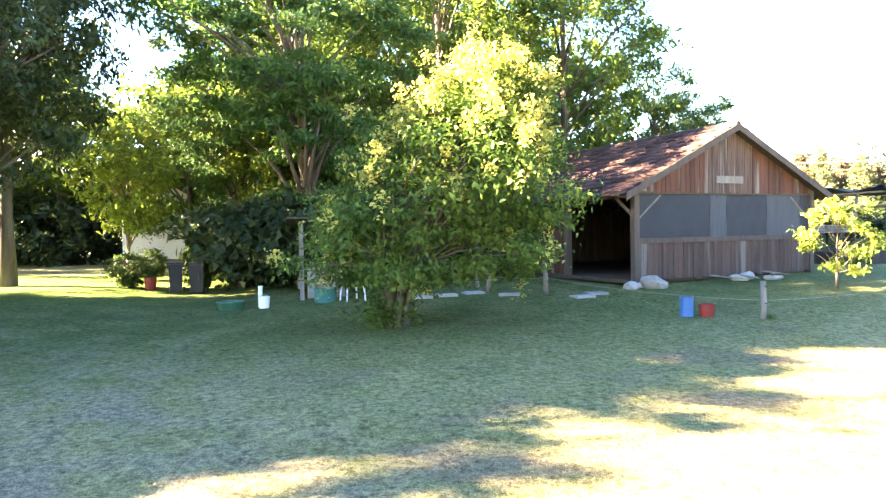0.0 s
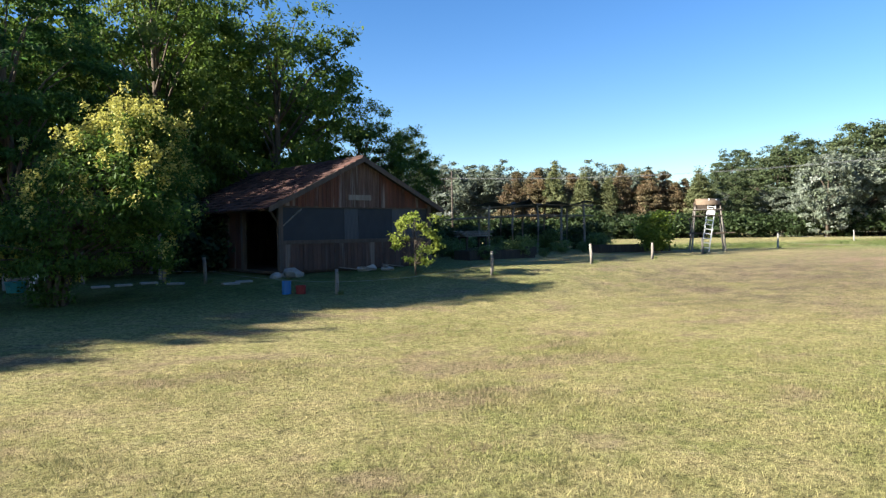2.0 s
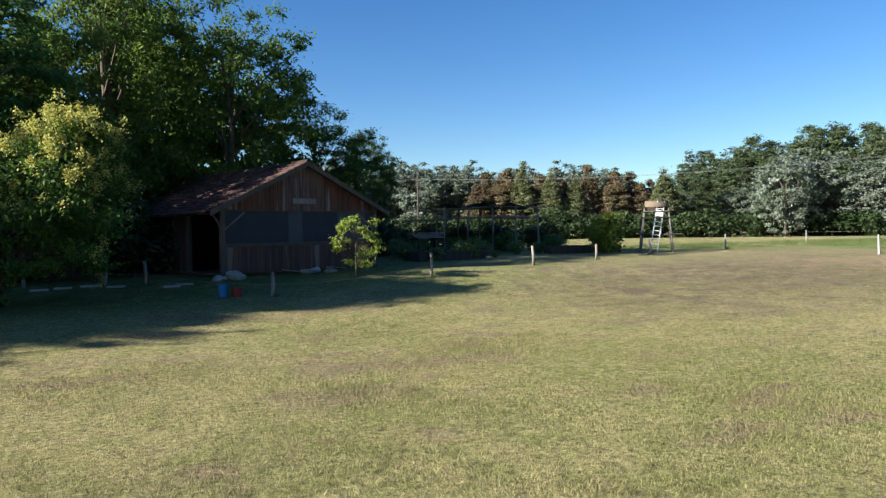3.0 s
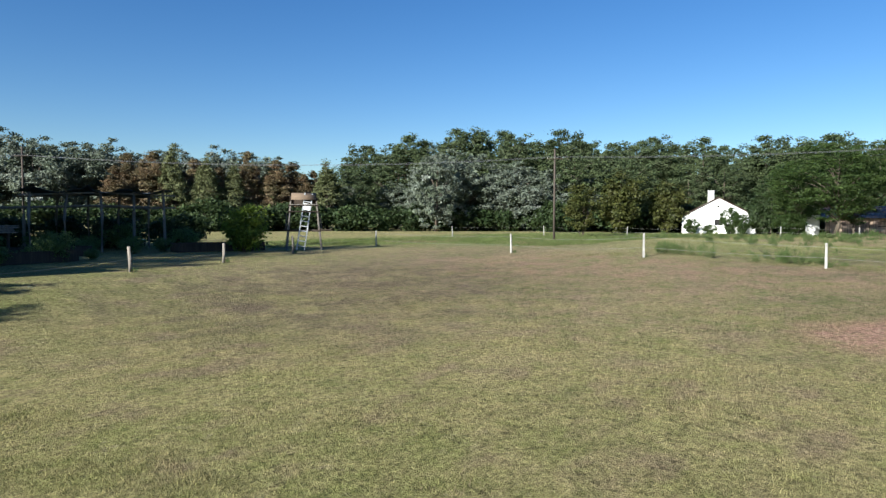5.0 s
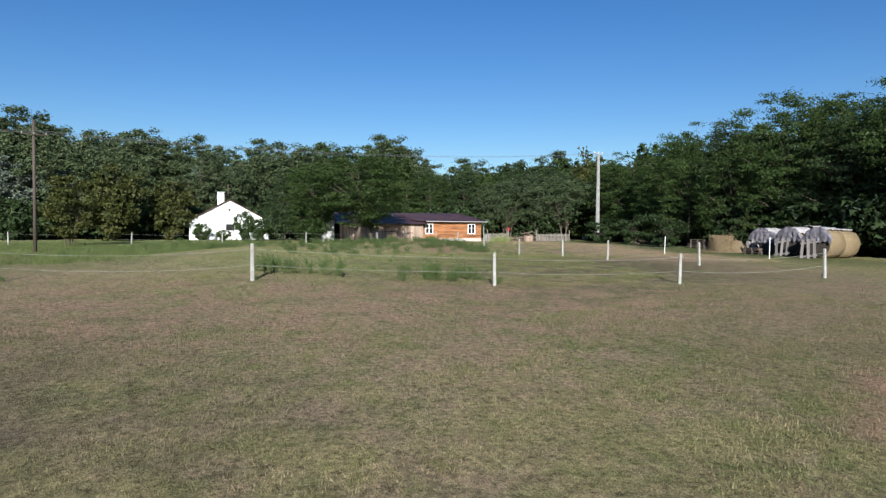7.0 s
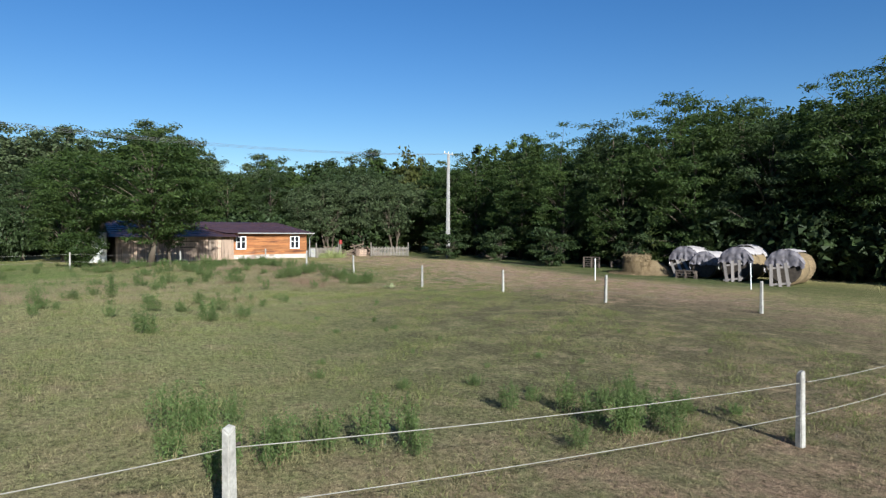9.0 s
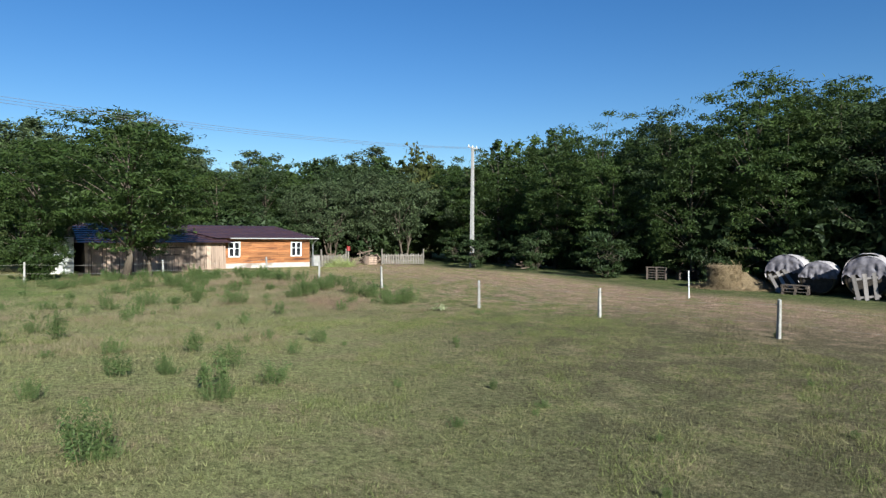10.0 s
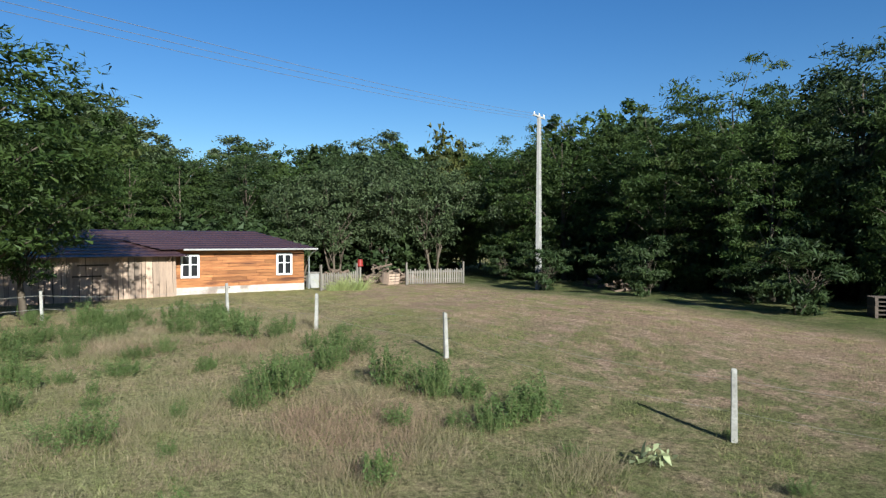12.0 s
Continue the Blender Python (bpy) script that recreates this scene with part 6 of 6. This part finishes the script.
crate = thing("crate", pose(97.2, -14.5, 0.02, 8, 0, -70), "pale wooden crate tipped against the firewood", "crate")
for i in range(4):
    part("slat", slab(-0.45, -0.32, 0.06 + i * 0.17, 0.45, -0.30, 0.19 + i * 0.17), M_PALE, crate)
for u in (-0.45, 0.41):
    part("side", slab(u, -0.299, 0.04, u + 0.04, 0.3, 0.72), M_PALE, crate)
part("bottom", slab(-0.409, -0.299, 0.04, 0.409, 0.3, 0.06), M_PALE, crate)

# ---- grass ----


def blades(name, label, n, boxes, height, width, mat, seed, tuft=1, spread=0.06):
    """Grass over boxes of the plan (x0, y0, x1, y1, density), single blades or tufts of them."""
    rng = np.random.default_rng(seed)
    area = np.array([(b[2] - b[0]) * (b[3] - b[1]) * b[4] for b in boxes])
    cnt = (n / tuft * area / area.sum()).astype(int)
    xy = np.concatenate([rng.uniform((b[0], b[1]), (b[2], b[3]), (c, 2)) for b, c in zip(boxes, cnt)])
    thick = np.sin(xy[:, 0] * 0.9 + 1.3 * np.sin(xy[:, 1] * 0.7)) * np.sin(xy[:, 1] * 1.1 + 0.5) + 0.6 * np.sin(xy[:, 0] * 2.3 + xy[:, 1] * 1.7)
    if tuft > 1:
        keep = thick + rng.normal(0, 0.6, len(xy)) > -0.1
        xy, thick = xy[keep], thick[keep]
        k = rng.uniform(0.5, 1.5, len(xy))
        xy, thick = np.repeat(xy, tuft, axis=0), np.repeat(thick, tuft)
        k = np.repeat(k, tuft)
        off = rng.normal(0, spread, (len(xy), 2)) * k[:, None]
        xy = xy + off
        fan = off / spread * 0.35
    else:
        k, fan = 1.0, 0.0
    m = len(xy)
    z = lie(xy[:, 0], xy[:, 1]) - 0.008
    h = height * rng.uniform(0.45, 1.4, m) * (0.8 + 0.3 * np.clip(thick, -1, 1)) * k
    a = rng.uniform(0, math.tau, m)
    lean = (rng.normal(0, 0.55, (m, 2)) + fan) * h[:, None]
    w = width * rng.uniform(0.7, 1.3, m)
    base = np.column_stack([xy, z])
    side = np.column_stack([np.cos(a) * w, np.sin(a) * w, np.zeros(m)])
    tip = base + np.column_stack([lean, h])
    me = quads(name, np.stack([base - side, base + side, tip], axis=1), mat, 3)
    return tagged(new(name, me), label, "grass", kind="stuff")


M_BLADE = ground_material("grass_blades", True)
M_TUFT = surface("green_grass_tufts", (0.132, 0.130, 0.050), (0.172, 0.158, 0.076), 0.6, 0.9, 0.0, c=(0.175, 0.130, 0.080), fine=2.0, island=0.4, leaf=0.3, spec=0.1)
M_SWARD = surface("meadow_grass_tufts", (0.125, 0.150, 0.048), (0.170, 0.180, 0.068), 0.6, 0.9, 0.0, c=(0.215, 0.185, 0.100), fine=2.0, island=0.6, leaf=0.3, spec=0.1)
M_LUSH = surface("lush_grass_blades", (0.099, 0.132, 0.040), (0.139, 0.158, 0.059), 0.5, 0.9, 0.0, c=(0.185, 0.152, 0.086), fine=2.0, island=0.4, leaf=0.35, spec=0.1)
blades("lawn_grass", "short dry lawn grass, straw and green", 300000, ((-2, -8, 14, 5, 2.0), (8, -10, 42, 14, 1.0), (-6, 5, 14, 13, 0.5)), 0.055, 0.005, M_BLADE, 1)
blades("lawn_tufts", "small green tufts in the dry lawn", 190000, ((2, -8, 14, 5, 1.6), (8, -10, 42, 12, 1.0)), 0.06, 0.005, M_TUFT, 5, 14, 0.055)
blades("meadow_grass", "short rough meadow grass, green and straw", 260000, ((41, -8, 66, 11, 1.5), (66, -5, 90, 12, 0.6), (42, 11, 84, 26, 0.3)), 0.06, 0.0042, M_BLADE, 2)
blades("meadow_tufts", "green tufts in the rough meadow", 330000, ((41, -8, 64, 9, 1.5), (60, -11, 80, 9, 1.2), (80, -8, 90, 9, 0.6), (56, -18, 98, -7, 0.4)), 0.075, 0.0045, M_SWARD, 6, 16, 0.07)
blades("yard_grass", "sparse mown grass and hay litter on the yard", 150000, ((54, -19, 80, -6, 1.4), (80, -18, 100, -4, 0.7)), 0.04, 0.009, M_BLADE, 3)
blades("tall_grass", "tall green grass beyond the fence", 80000, ((48, 13, 86, 22, 1.0), (50, 22, 78, 36, 0.7), (36, 28, 52, 38, 0.8)), 0.24, 0.010, M_LUSH, 4, 10, 0.12)
blades("spiky_plant", "pale spiky leaves in front of the picket fence", 1100, ((93.5, -11.5, 94.4, -9.5, 1.0),), 0.55, 0.016, surface("pale_spiky_leaves", (0.36, 0.38, 0.16), (0.25, 0.30, 0.10), 1.0, 0.8, 0.0, island=0.3, leaf=0.3), 9, 14, 0.12)
M_DRY = surface("dry_tall_grass", (0.290, 0.218, 0.152), (0.185, 0.188, 0.092), 0.8, 0.9, 0.0, c=(0.251, 0.178, 0.125), fine=2.0, island=0.35, leaf=0.35, spec=0.1)
blades("dry_tufts", "knee-high dry grass tufts in the weedy meadow", 170000, ((58, 2.5, 74, 13, 0.5), (66, -4.5, 86, 2.5, 1.4)), 0.17, 0.004, M_DRY, 8, 30, 0.17)

# ---- settle everything on the swells of the ground ----
LEVEL = ("ground", "camera", "sun", "fence_rope", "power_line", "lawn_grass", "meadow_grass", "yard_grass", "tall_grass", "lawn_tufts", "dry_tufts", "spiky_plant", "meadow_tufts")
for ob in list(scene.objects):
    if ob.parent is None and ob.name.split(".")[0] not in LEVEL:
        x, y = ob.matrix_basis.translation[:2]
        ob.matrix_basis = Matrix.Translation((0, 0, float(lie(x, y)))) @ ob.matrix_basis
